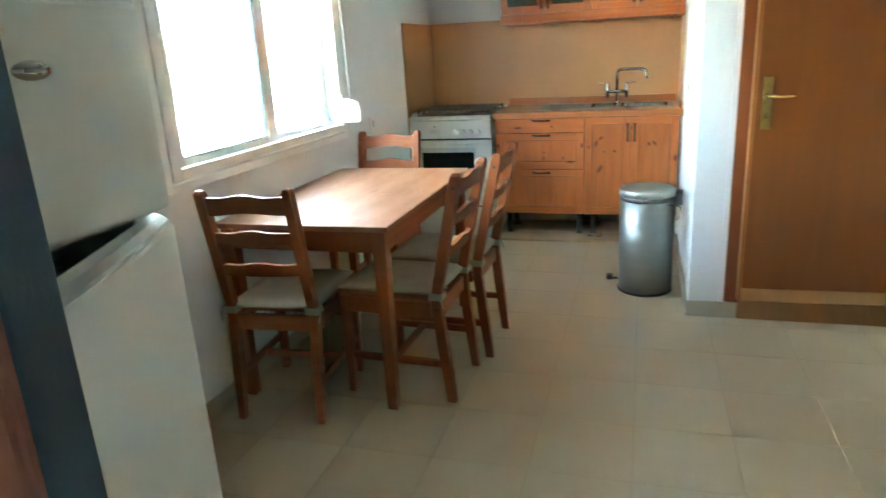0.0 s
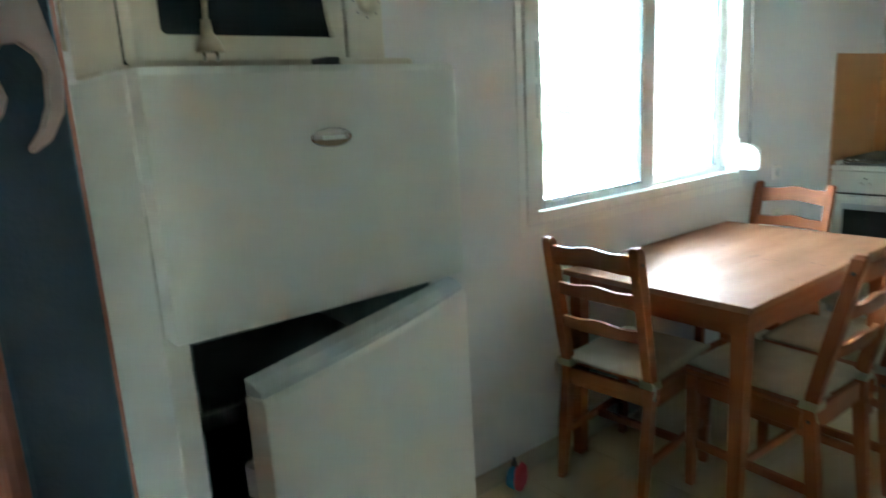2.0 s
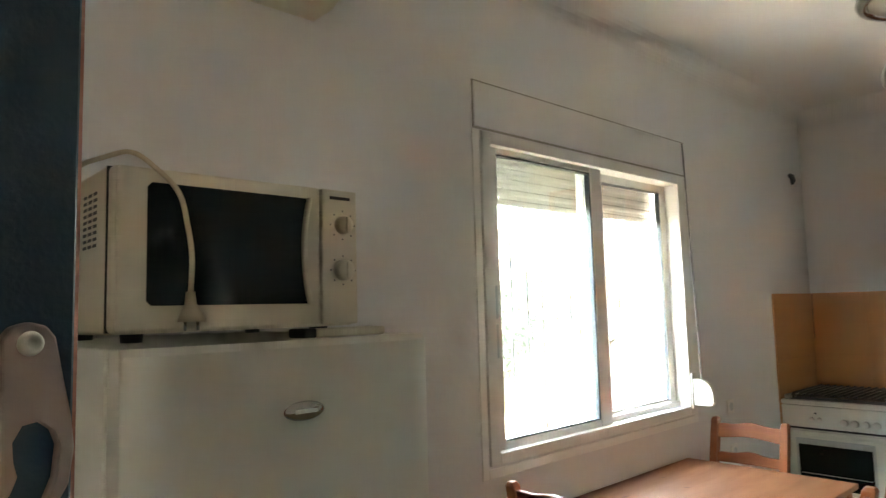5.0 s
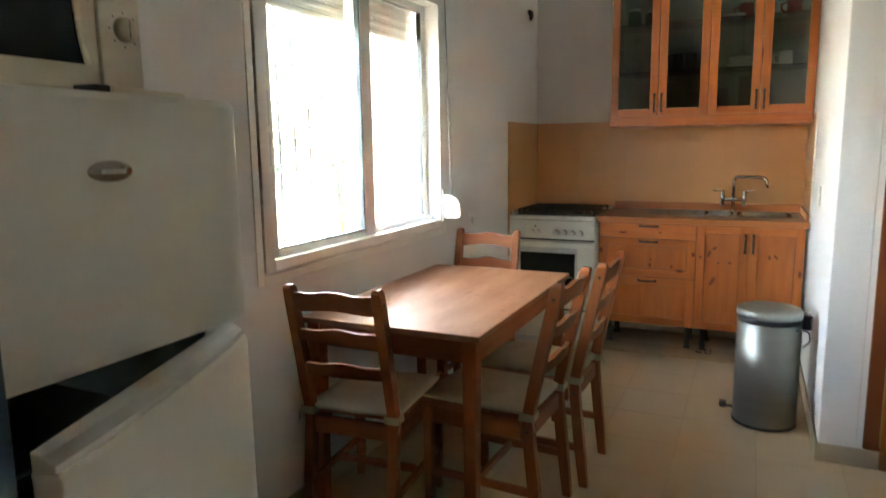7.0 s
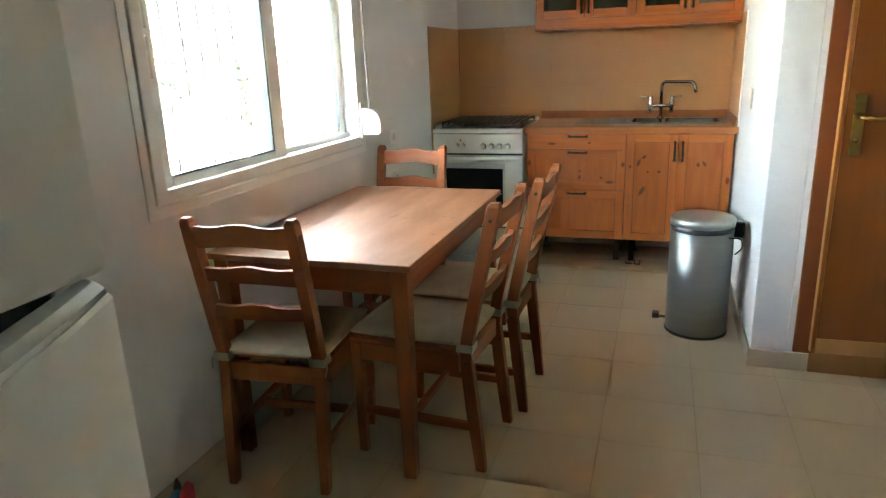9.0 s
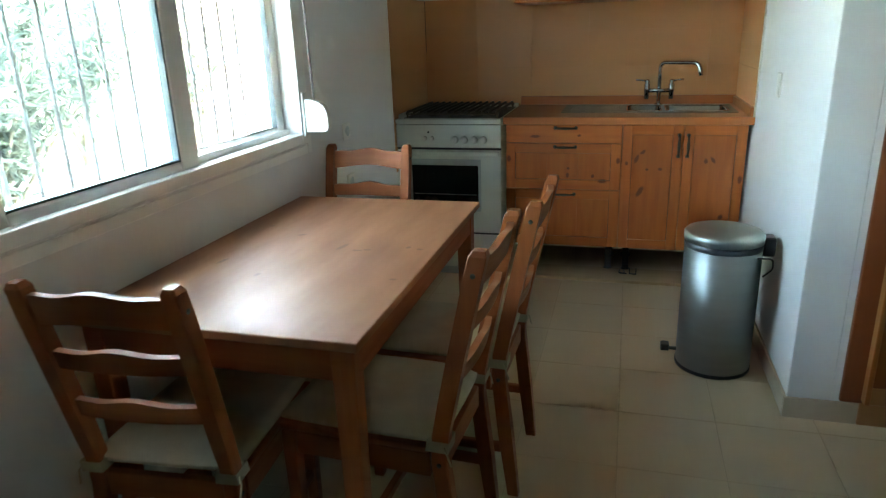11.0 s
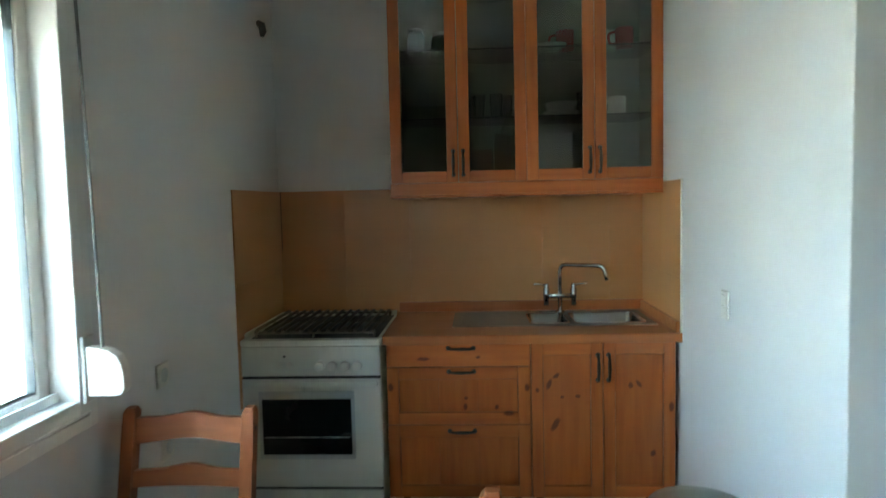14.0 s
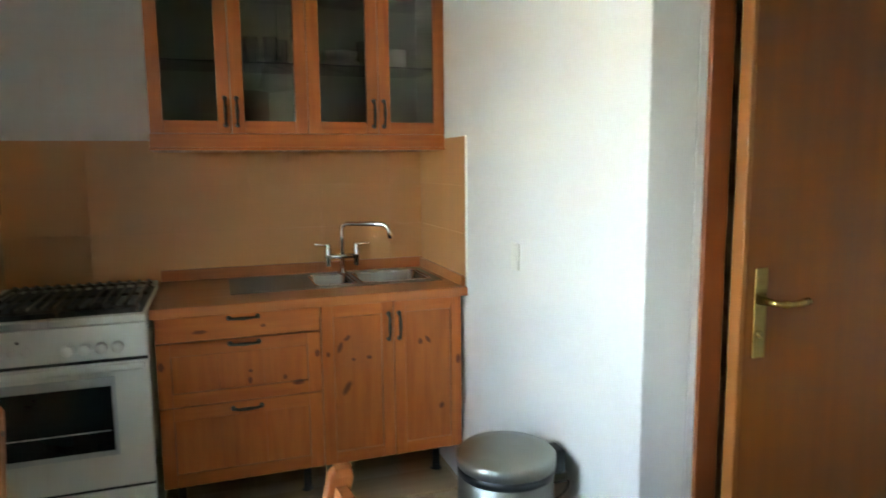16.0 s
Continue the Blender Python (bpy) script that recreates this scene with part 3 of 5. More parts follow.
def shaker(name, parent, x0, x1, y, z0, z1, w=0.052, panel_cols=0, pane=None, horizontal=False):
    """A framed front: two stiles, two rails and a sunk panel or pane. y is the front face."""
    t = 0.020
    frame_ob = bpart(name, (x0 + 0.001, x0 + 0.003, y + 0.012, y + 0.016, z0 + 0.01, z1 - 0.01), PINE_Z, parent)
    bpart("stile", (x0, x0 + w, y, y + t, z0, z1), PINE_Z, frame_ob, 0.0025, 2)
    bpart("stile", (x1 - w, x1, y, y + t, z0, z1), PINE_Z, frame_ob, 0.0025, 2)
    bpart("rail", (x0 + w, x1 - w, y + 0.0005, y + t, z0, z0 + w), PINE_X, frame_ob, 0.0025, 2)
    bpart("rail", (x0 + w, x1 - w, y + 0.0005, y + t, z1 - w, z1), PINE_X, frame_ob, 0.0025, 2)
    if pane:
        bpart("pane", (x0 + w - 0.004, x1 - w + 0.004, y + 0.010, y + 0.013, z0 + w - 0.004, z1 - w + 0.004), pane, frame_ob).visible_shadow = False
    else:
        edge = 0.0022     # open groove round the floating panel
        span = x1 - x0 - 2 * w - 2 * edge
        boards = max(1, round(span / 0.17))
        for k in range(boards):
            a = x0 + w + edge + span * k / boards
            bpart("panel", (a, a + span / boards - 0.0004, y + 0.007, y + 0.016, z0 + w + edge, z1 - w - edge), PINE_X if horizontal else PINE_Z, frame_ob, 0.0008)
        # near-black sheet that stands in for the shade in the groove
        bpart("panel_back", (x0 + w - 0.004, x1 - w + 0.004, y + 0.0165, y + 0.019, z0 + w - 0.004, z1 - w + 0.004), SHADOWGAP, frame_ob)
    return frame_ob


def carcass(parent, x0, x1, y0, y1, z0, z1, material, shelves=(), inner=None):
    t = 0.016
    inner = inner or material
    bpart("side", (x0, x0 + t, y0, y1, z0, z1), material, parent, 0.001)
    bpart("side", (x1 - t, x1, y0, y1, z0, z1), material, parent, 0.001)
    bpart("bottom", (x0 + t, x1 - t, y0, y1, z0, z0 + t), inner, parent)
    bpart("top", (x0 + t, x1 - t, y0, y1, z1 - t, z1), inner, parent)
    bpart("back", (x0 + t, x1 - t, y1 - 0.006, y1, z0 + t, z1 - t), inner, parent)
    if inner is not material:
        for a in (x0 + t + 0.0005, x1 - t - 0.0025):
            bpart("side_lining", (a, a + 0.002, y0 + 0.002, y1 - 0.0065, z0 + t + 0.0005, z1 - t - 0.0005), inner, parent)
    for z in shelves:
        bpart("shelf", (x0 + t, x1 - t, y0 + 0.03, y1 - 0.006, z + 0.008, z + 0.014), TUMBLER, parent, 0, 1, "glass shelf")


def leg(parent, x, y, h):
    bm = bmesh.new()
    lathe(bm, [(0, 0), (0.030, 0), (0.030, 0.012), (0.018, 0.022), (0.016, h - 0.02), (0.028, h - 0.01), (0.028, h), (0, h)], 14, (x, y, 0))
    return part("leg", bm, BLACK, parent, "black adjustable plastic leg")


CY, CB, CT = -0.600, 0.200, 0.861
XA, XB, XC = 0.609, 1.214, 1.808
drawers = thing("drawer_cabinet", pose(0, 0, 0), "knotty pine kitchen cabinet with three drawers on black legs", "cabinet", "kitchen base cabinets")
carcass(drawers, XA, XB - 0.001, CY + 0.021, -0.04, CB, CT, PINE_Z)
d1 = bpart("drawer_front", (XA + 0.002, XB - 0.003, CY, CY + 0.020, 0.764, 0.857), PINE_X, drawers, 0.003, 2)
bar_handle(d1, 0.925, CY, 0.842, 0.105)
d2 = shaker("drawer_front", drawers, XA + 0.002, XB - 0.003, CY, 0.517, 0.760, 0.050, horizontal=False)
bar_handle(d2, 0.925, CY, 0.743, 0.105)
d3 = shaker("drawer_front", drawers, XA + 0.002, XB - 0.003, CY, CB + 0.002, 0.513, 0.050)
bar_handle(d3, 0.925, CY, 0.490, 0.105)
for x in (0.66, 1.165):
    leg(drawers, x, -0.40, CB)
    leg(drawers, x, -0.12, CB)
sinkcab = thing("sink_cabinet", pose(0, 0, 0), "knotty pine kitchen cabinet with two panelled doors", "cabinet", "kitchen base cabinets")
carcass(sinkcab, XB, XC, CY + 0.021, -0.04, CB, CT - 0.175, PINE_Z)
bpart("front_rail", (XB + 0.016, XC - 0.016, CY + 0.021, CY + 0.04, CT - 0.06, CT), PINE_X, sinkcab)
XM = (XB + XC) / 2
for x0, x1, hx in ((XB + 0.002, XM - 0.0015, XM - 0.022), (XM + 0.0015, XC - 0.002, XM + 0.022)):
    dd = shaker("door", sinkcab, x0, x1, CY, CB + 0.002, 0.857, 0.048)
    bar_handle(dd, hx, CY, 0.755, 0.105, True)
for x in (1.262, 1.75):
    leg(sinkcab, x, -0.40, CB)
    leg(sinkcab, x, -0.12, CB)
clip = tagged(thing("plinth_clip", pose(1.245, -0.47, 0.0165), "", ""), "small black plastic plinth clip on the board", "clip")
tpart("loop", [(-0.012, 0.02, 0.004), (-0.014, -0.02, 0.004), (0.016, -0.022, 0.004), (0.012, 0.02, 0.004)], 0.004, BLACK, clip, 8)
bpart("foot", (-0.010, 0.028, -0.032, -0.024, 0.0, 0.006), BLACK, clip, 0.001)
tagged(bpart("plinth_board", (0.60, 1.80, -0.605, -0.40, 0, 0.016), BOARD, None, 0.002), "tan plinth board lying flat on the floor", "board")
tagged(bpart("plinth_clip", [(1.285, 1.325, -0.50, -0.49, 0.016, 0.020), (1.285, 1.290, -0.50, -0.47, 0.016, 0.045), (1.320, 1.325, -0.50, -0.47, 0.016, 0.045)], BLACK, None),
       "small black plastic clip on the plinth board", "clip")

# worktop with its sink
SX0, SX1, SY0, SY1 = 0.885, 1.775, -0.445, -0.075
top = thing("worktop", pose(0, 0, 0), "reddish wooden kitchen worktop with a low upstand", "worktop")
for d in ((0.600, SX0 + 0.006, -0.622, -0.002, 0.863, 0.900), (SX1 - 0.006, NX - 0.003, -0.622, -0.002, 0.863, 0.900),
               (SX0 + 0.006, SX1 - 0.006, -0.622, SY0 + 0.006, 0.863, 0.900), (SX0 + 0.006, SX1 - 0.006, SY1 - 0.006, -0.002, 0.863, 0.900)):
    bpart("slab", d, TOPWOOD, top)
bpart("front_edge", (0.600, NX + 0.010, -0.632, -0.6225, 0.862, 0.9005), TOPWOOD, top, 0.004, 2)
bpart("upstand", (0.603, NX - 0.004, -0.022, -0.003, 0.9005, 0.950), TOPWOOD, top, 0.003, 2)
bpart("upstand", (NX - 0.022, NX - 0.003, -0.620, -0.0225, 0.9005, 0.945), TOPWOOD, top, 0.003, 2)

sink = thing("kitchen_sink", pose(0, 0, 0), "steel inset sink with two bowls and a drainer", "sink")
B1, B2, BY = (1.232, 1.402), (1.432, 1.735), (-0.405, -0.135)
bm = bmesh.new()
zt = 0.9045
for d in ((SX0, B1[0], SY0, SY1), (B2[1], SX1, SY0, SY1), (B1[0], B2[1], SY0, BY[0]), (B1[0], B2[1], BY[1], SY1), (B1[1], B2[0], BY[0], BY[1])):
    box(bm, d[0], d[1], d[2], d[3], 0.899, zt)
part("sheet", bm, SINK, sink)
for a, depth in ((B1, 0.12), (B2, 0.165)):
    bm = bmesh.new()
    n, loops = 6, []
    for inset, z, rad in ((-0.004, zt + 0.0006, 0.03), (0.0, zt - 0.004, 0.03), (0.006, zt - depth + 0.03, 0.035), (0.030, zt - depth, 0.04)):
        x0, x1, y0, y1 = a[0] + inset, a[1] - inset, BY[0] + inset, BY[1] - inset
        lp = []
        for cx, cy, st in ((x1 - rad, y1 - rad, 0), (x0 + rad, y1 - rad, 90), (x0 + rad, y0 + rad, 180), (x1 - rad, y0 + rad, 270)):
            for k in range(n):
                an = radians(st + 90 * k / (n - 1))
                lp.append(bm.verts.new((cx + rad * math.cos(an), cy + rad * math.sin(an), z)))
        loops.append(lp)
    for p, q in zip(loops, loops[1:]):
        for k in range(len(p)):
            f = bm.faces.new((p[k], p[(k + 1) % len(p)], q[(k + 1) % len(p)], q[k]))
            f.smooth = True
    bm.faces.new(loops[-1])
    bowl = part("bowl", bm, BOWL, sink)
    lip = []
    for cx, cy, st in ((a[1] - 0.03, BY[1] - 0.03, 0), (a[0] + 0.03, BY[1] - 0.03, 90), (a[0] + 0.03, BY[0] + 0.03, 180), (a[1] - 0.03, BY[0] + 0.03, 270)):
        for k in range(6):
            an = radians(st + 18 * k)
            lip.append((cx + 0.033 * math.cos(an), cy + 0.033 * math.sin(an), zt + 0.001))
    tpart("lip", lip + lip[:1], 0.0035, LIPSTEEL, bowl, 8)
    lpart("drain", [(0, 0.002), (0.028, 0.003), (0.034, 0.0)], CHROME, bowl, 20, ((a[0] + a[1]) / 2, -0.27, zt - depth + 0.001))
for k in range(7):
    y = -0.40 + k * 0.042
    tpart("drainer_ridge", [(0.93, y, zt), (1.19, y, zt)], 0.0022, SINK, sink, 6)

tap = thing("bridge_tap", pose(1.397, -0.105, zt), "chrome bridge mixer tap with lever handles", "tap")
lpart("base", [(0, 0), (0.024, 0), (0.024, 0.006), (0.012, 0.012), (0.011, 0.075), (0, 0.075)], CHROME, tap, 20)
tpart("bridge", [(-0.068, 0, 0.080), (0.068, 0, 0.080)], 0.012, CHROME, tap, 14)
for s in (-1, 1):
    v = lpart("valve", [(0, -0.045), (0.013, -0.045), (0.013, -0.01), (0.016, 0.0), (0.016, 0.035), (0.011, 0.040), (0.014, 0.052), (0.008, 0.062), (0, 0.063)], CHROME, tap, 18, (s * 0.066, 0, 0.080))
    tpart("lever", [(s * 0.066, 0, 0.133), (s * 0.095, -0.006, 0.138), (s * 0.128, -0.010, 0.141)], [0.006, 0.0045, 0.006], CHROME, v, 10)
tpart("spout", arc([(0, 0, 0.085), (0, 0, 0.232), (0.192, -0.105, 0.232), (0.205, -0.112, 0.165)], 0.035, 6), 0.0105, CHROME, tap, 14)

# stove
stove = thing("gas_stove", pose(0.004, -0.638, 0), "white enamel gas stove with a dark glass oven door", "stove")
SW, SD = 0.588, 0.600
bpart("body", (0, SW, 0.022, SD, 0.045, 0.862), WHITE_EN, stove, 0.004, 2)
bpart("cooktop", [(0, SW, -0.004, SD, 0.8655, 0.892)], WHITE_EN, stove, 0.006, 3)
bpart("side_flange", (0.0, 0.016, 0.05, SD, 0.8925, 0.912), WHITE_EN, stove, 0.004, 2)
bpart("rear_flange", (0.017, SW, SD - 0.022, SD, 0.8925, 0.915), WHITE_EN, stove, 0.004, 2)
bpart("hob_pan", (0.040, SW - 0.012, 0.03, SD - 0.03, 0.8922, 0.8945), BLACK, stove)
pan = bpart("control_panel", (0.001, SW - 0.001, 0, 0.022, 0.738, 0.8615), WHITE_EN, stove, 0.005, 2)
for x in (0.335, 0.387, 0.440, 0.492):
    lpart("knob", [(0, 0.024), (0.017, 0.024), (0.019, 0.020), (0.020, 0.0), (0, 0)], WHITE_PL, pan, 20).matrix_basis = pose(x, 0, 0.782, 90)
lpart("indicator", [(0, 0.003), (0.005, 0.003), (0.005, 0), (0, 0)], BLACK, pan, 12).matrix_basis = pose(0.186, 0, 0.822, 90)
for x in (0.165, 0.205):
    lpart("push_button", [(0, 0.006), (0.012, 0.006), (0.013, 0), (0, 0)], WHITE_PL, pan, 16).matrix_basis = pose(x, 0, 0.788, 90)
bpart("panel_joint", (0.003, SW - 0.003, 0.006, 0.022, 0.726, 0.738), SHADOWGAP, stove)
od = bpart("oven_door", (0.001, SW - 0.001, 0, 0.022, 0.262, 0.725), WHITE_EN, stove, 0.005, 2)
bpart("handle_lip", (0.010, SW - 0.010, -0.022, 0.0, 0.695, 0.722), WHITE_EN, od, 0.009, 3)
bpart("window_trim", (0.070, 0.475, -0.003, 0.0005, 0.385, 0.675), GREY_PL, od, 0.003)
bpart("oven_window", (0.084, 0.461, -0.0055, -0.003, 0.405, 0.642), OVENGLASS, od, 0.001)
bpart("rack_line", (0.095, 0.452, -0.0065, -0.0055, 0.478, 0.4815), GREY_PL, od)
bpart("drawer_joint", (0.003, SW - 0.003, 0.006, 0.022, 0.252, 0.262), SHADOWGAP, stove)
bpart("drawer", (0.001, SW - 0.001, 0, 0.022, 0.058, 0.252), WHITE_EN, stove, 0.005, 2)
bpart("plinth", (0.02, SW - 0.02, 0.03, SD - 0.02, 0.0, 0.045), GREY_PL, stove, 0.003)
grate = part("grate", (lambda b: ([tube(b, [(0.055 + k * 0.0385, 0.040, 0.917), (0.055 + k * 0.0385, 0.052, 0.924), (0.055 + k * 0.0385, SD - 0.052, 0.924), (0.055 + k * 0.0385, SD - 0.040, 0.917)], 0.0075, 6) for k in range(14)],
                                  [tube(b, [(0.048, y, 0.913), (SW - 0.020, y, 0.913)], 0.0055, 6) for y in (0.048, 0.30, SD - 0.048)],
                                  [tube(b, [(x, y, 0.894), (x, y, 0.913)], 0.006, 6) for x in (0.055, 0.30, SW - 0.03) for y in (0.048, SD - 0.048)]) and b)(bmesh.new()), IRON, stove, "black cast iron grate over the burners")
for x in (0.17, 0.42):
    for y in (0.17, 0.43):
        lpart("burner", [(0, 0.018), (0.035, 0.018), (0.042, 0.010), (0.045, 0.0)], IRON, stove, 20, (x, y, 0.8945))

# wall cabinets with glazed doors
UX0, UXM, UX1, UY, UZ0, UZ1 = 0.622, 1.228, 1.820, -0.368, 1.536, 2.459
for x0, x1 in ((UX0, UXM - 0.001), (UXM, UX1)):
    uc = thing("wall_cabinet", pose(0, 0, 0), "pine wall cabinet with two glazed doors and crockery inside", "wall cabinet", "glazed wall cabinets")
    carcass(uc, x0, x1, UY + 0.021, -0.001, UZ0, UZ1, PINE_Z, (1.812, 2.115), LINING)
    xm = (x0 + x1) / 2
    for a, b, hx in ((x0 + 0.001, xm - 0.0015, xm - 0.022), (xm + 0.0015, x1 - 0.001, xm + 0.022)):
        dd = shaker("door", uc, a, b, UY, UZ0 + 0.001, UZ1 - 0.001, 0.050, pane=CABGLASS)
        bar_handle(dd, hx, UY, 1.622, 0.105, True)
pelmet = thing("light_pelmet", pose(0, 0, 0), "pine pelmet board under the wall cabinets", "pelmet")
bpart("front_board", (UX0 - 0.002, UX1 - 0.004, UY - 0.006, UY + 0.014, 1.4815, 1.5355), PINE_X, pelmet, 0.003, 2)
bpart("base_board", (UX0 - 0.005, UX1 - 0.001, UY - 0.011, -0.003, 1.470, 1.4810), PINE_X, pelmet, 0.003, 2)
bpart("end_board", (UX0 - 0.002, UX0 + 0.014, UY + 0.0145, -0.003, 1.4815, 1.5355), PINE_X, pelmet, 0.002)


def tumbler(x, y, z, r=0.030, h=0.115):
    ob = lpart("drinking_glass", [(0, 0.004), (r * 0.75, 0.004), (r, h), (r - 0.002, h), (r * 0.75 - 0.002, 0.008), (0, 0.008)], TUMBLER, None, 18)
    ob.matrix_basis = pose(x, y, z)
    return tagged(ob, "clear drinking glass on the cabinet shelf", "glass", "glasses in the cabinet")


for x, y in ((1.02, -0.20), (1.10, -0.22), (1.15, -0.15), (0.98, -0.12), (1.50, -0.2)):
    tumbler(x, y, 1.8262)


def mug(x, y, z, material, label):
    ob = thing("mug", pose(x, y, z), label, "mug")
    lpart("cup", [(0, 0), (0.036, 0), (0.040, 0.006), (0.041, 0.088), (0.037, 0.088), (0.035, 0.010), (0, 0.010)], material, ob, 20)
    tpart("mug_handle", arc([(-0.038, 0, 0.072), (-0.072, 0, 0.070), (-0.070, 0, 0.022), (-0.038, 0, 0.018)], 0.018, 4), 0.006, material, ob, 8)
    return ob


def jar(x, y, z, r, h):
    ob = thing("glass_jar", pose(x, y, z), "greenish glass jar on the cabinet shelf", "jar", "jars in the cabinet")
    lpart("body", [(0, 0.002), (r * 0.9, 0.002), (r, 0.010), (r, h * 0.8), (r * 0.8, h), (r * 0.8 - 0.003, h), (r - 0.003, h * 0.8), (r - 0.003, 0.012), (0, 0.006)], GREENGLASS, ob, 22)
    lpart("lid", [(0, h + 0.018), (r * 0.78, h + 0.018), (r * 0.82, h + 0.012), (r * 0.82, h + 0.0005), (0, h + 0.0005)], GREY_PL, ob, 22)


jar(0.735, -0.19, 2.1292, 0.042, 0.105)
jar(0.850, -0.17, 2.1292, 0.048, 0.090)
bowl_ob = lpart("bowl", [(0, 0.0), (0.035, 0.0), (0.062, 0.022), (0.078, 0.055), (0.075, 0.056), (0.058, 0.026), (0.030, 0.006), (0, 0.006)], WHITECHINA, None, 28)
bowl_ob.matrix_basis = pose(1.40, -0.19, 1.8405)
tagged(bowl_ob, "white china bowl on a plate in the cabinet", "bowl")
mug(1.655, -0.20, 1.8262, WHITECHINA, "white china mug on the cabinet shelf")
mug(1.685, -0.22, 2.1292, REDCHINA, "red glazed mug on the cabinet shelf")
mug(1.615, -0.17, 2.1292, WHITECHINA, "white china mug on the cabinet shelf")
mug(1.42, -0.20, 2.1292, REDCHINA, "red glazed mug on the cabinet shelf")
for x, z, r, k in ((1.36, 2.1292, 0.080, 2), (1.40, 1.8262, 0.085, 2)):
    for i in range(k):
        ob = lpart("plate", [(0, 0.0), (r * 0.6, 0.0), (r, 0.018), (r, 0.021), (r * 0.6, 0.004), (0, 0.004)], WHITECHINA, None, 24)
        ob.matrix_basis = pose(x, -0.19, z + i * 0.0075)
        tagged(ob, "white china plate stacked on the cabinet shelf", "plate", "plates in the cabinet")

# sheets of newspaper on top of the wall cabinets, hanging over the edge
for i, (x, turn, w, over, lift) in enumerate(((0.80, 0, 0.36, 0.006, 0.001), (1.10, -7, 0.34, 0.040, 0.004), (1.42, 4, 0.40, 0.020, 0.008))):
    bm = bmesh.new()
    rows = []
    for k in range(12):
        s = k / 11
        y, z = -0.05 - 0.33 * min(1, s / 0.8), 0.0
        if s > 0.8:
            y -= 0.012
            z = -over * (s - 0.8) / 0.2
        rows.append([bm.verts.new((-w / 2 + w * j / 8, y + 0.004 * math.sin(j * 1.7 + k), z + 0.004 * abs(math.sin(j * 1.1 + i)))) for j in range(9)])
    for a, b in zip(rows, rows[1:]):
        for j in range(8):
            bm.faces.new((a[j], a[j + 1], b[j + 1], b[j]))
    r = bmesh.ops.solidify(bm, geom=bm.faces[:], thickness=0.0012)
    ob = part("newspaper", bm, PAPER)
    ob.matrix_basis = pose(x, 0, UZ1 + 0.002 + lift, 0, 0, turn)
    tagged(ob, "printed newspaper sheet on top of the wall cabinet", "newspaper", "papers on the cabinet")

# tiled splashback
splash = structure(thing("backsplash", pose(0, 0, 0), "", ""), "ochre ceramic tile splashback round the worktop", "backsplash")
bpart("bed", [(0.0, NX, -0.0025, -0.0005, 0.60, 1.520), (0.0005, 0.0025, -0.655, -0.003, 0.60, 1.520), (NX - 0.0025, NX - 0.0005, -0.622, -0.003, 0.86, 1.520)], SGROUT, splash)
bpart("corner_joint", (0.0100, 0.0128, -0.0128, -0.0100, 1.22, 1.518), SCREWD, splash, 0, 1, "dark open joint in the tiled corner")
structure(bpart("trim_tile_edge", (NX - 0.008, NX, -0.630, -0.6225, 0.90, 1.522), WHITE_PL, None, 0.002), "thin white trim at the end of the tiles", "trim")

# fittings on the walls
outlet = tagged(thing("wall_socket", pose(NX, -1.10, 1.088), "", ""), "white double wall switch plate", "switch")
bpart("plate", (-0.008, 0, -0.030, 0.030, -0.048, 0.048), WHITE_PL, outlet, 0.003, 2)
bpart("rocker", (-0.011, -0.008, -0.020, 0.020, -0.036, -0.002), WHITE_PL, outlet, 0.002)
bpart("rocker", (-0.011, -0.008, -0.020, 0.020, 0.002, 0.036), WHITE_PL, outlet, 0.002)
for y, z in ((-1.315, 0.925), (-1.303, 0.69)):
    so = tagged(thing("wall_socket", pose(0, y, z), "", ""), "white plastic wall socket", "socket", "sockets by the stove")
    bpart("plate", (0, 0.008, -0.038, 0.038, -0.038, 0.038), WHITE_PL, so, 0.003, 2)
    lpart("well", [(0, 0.0005), (0.020, 0.0005), (0.021, 0.003), (0.023, 0.003)], GREY_PL, so, 20).matrix_basis = pose(0.008, 0, 0, 0, 90)
stub = tagged(thing("cable_outlet", pose(0, -0.229, 2.270), "", ""), "black cable end sticking out of the wall", "cable")
tpart("cable", [(0, 0, 0.03), (0.02, 0, 0.02), (0.025, 0, -0.01), (0.02, 0, -0.035)], [0.016, 0.018, 0.017, 0.008], BLACK, stub, 10)
tpart("wire", [(0.02, 0, -0.033), (0.022, 0.003, -0.055)], 0.004, WHITE_PL, stub, 6)


# ---- dining table and chairs ----
TX0, TX1, TY0, TY1, TZ = 0.012, 0.728, -3.000, -1.818, 0.745
table = thing("dining_table", pose(TX0, TY0, 0), "reddish brown pine dining table by the window", "table")
tw, tl = TX1 - TX0, TY1 - TY0
bpart("tabletop", (0, tw, 0, tl, TZ - 0.022, TZ), TABLE_TOP, table, 0.004, 3)
for d, m_ in (((0.045, tw - 0.045, 0.022, 0.042, TZ - 0.105, TZ - 0.0225), WOOD_X), ((0.045, tw - 0.045, tl - 0.042, tl - 0.022, TZ - 0.105, TZ - 0.0225), WOOD_X),
              ((0.022, 0.042, 0.045, tl - 0.045, TZ - 0.105, TZ - 0.0225), WOOD_Y), ((tw - 0.042, tw - 0.022, 0.045, tl - 0.045, TZ - 0.105, TZ - 0.0225), WOOD_Y)):
    bpart("apron", d, m_, table, 0.003)
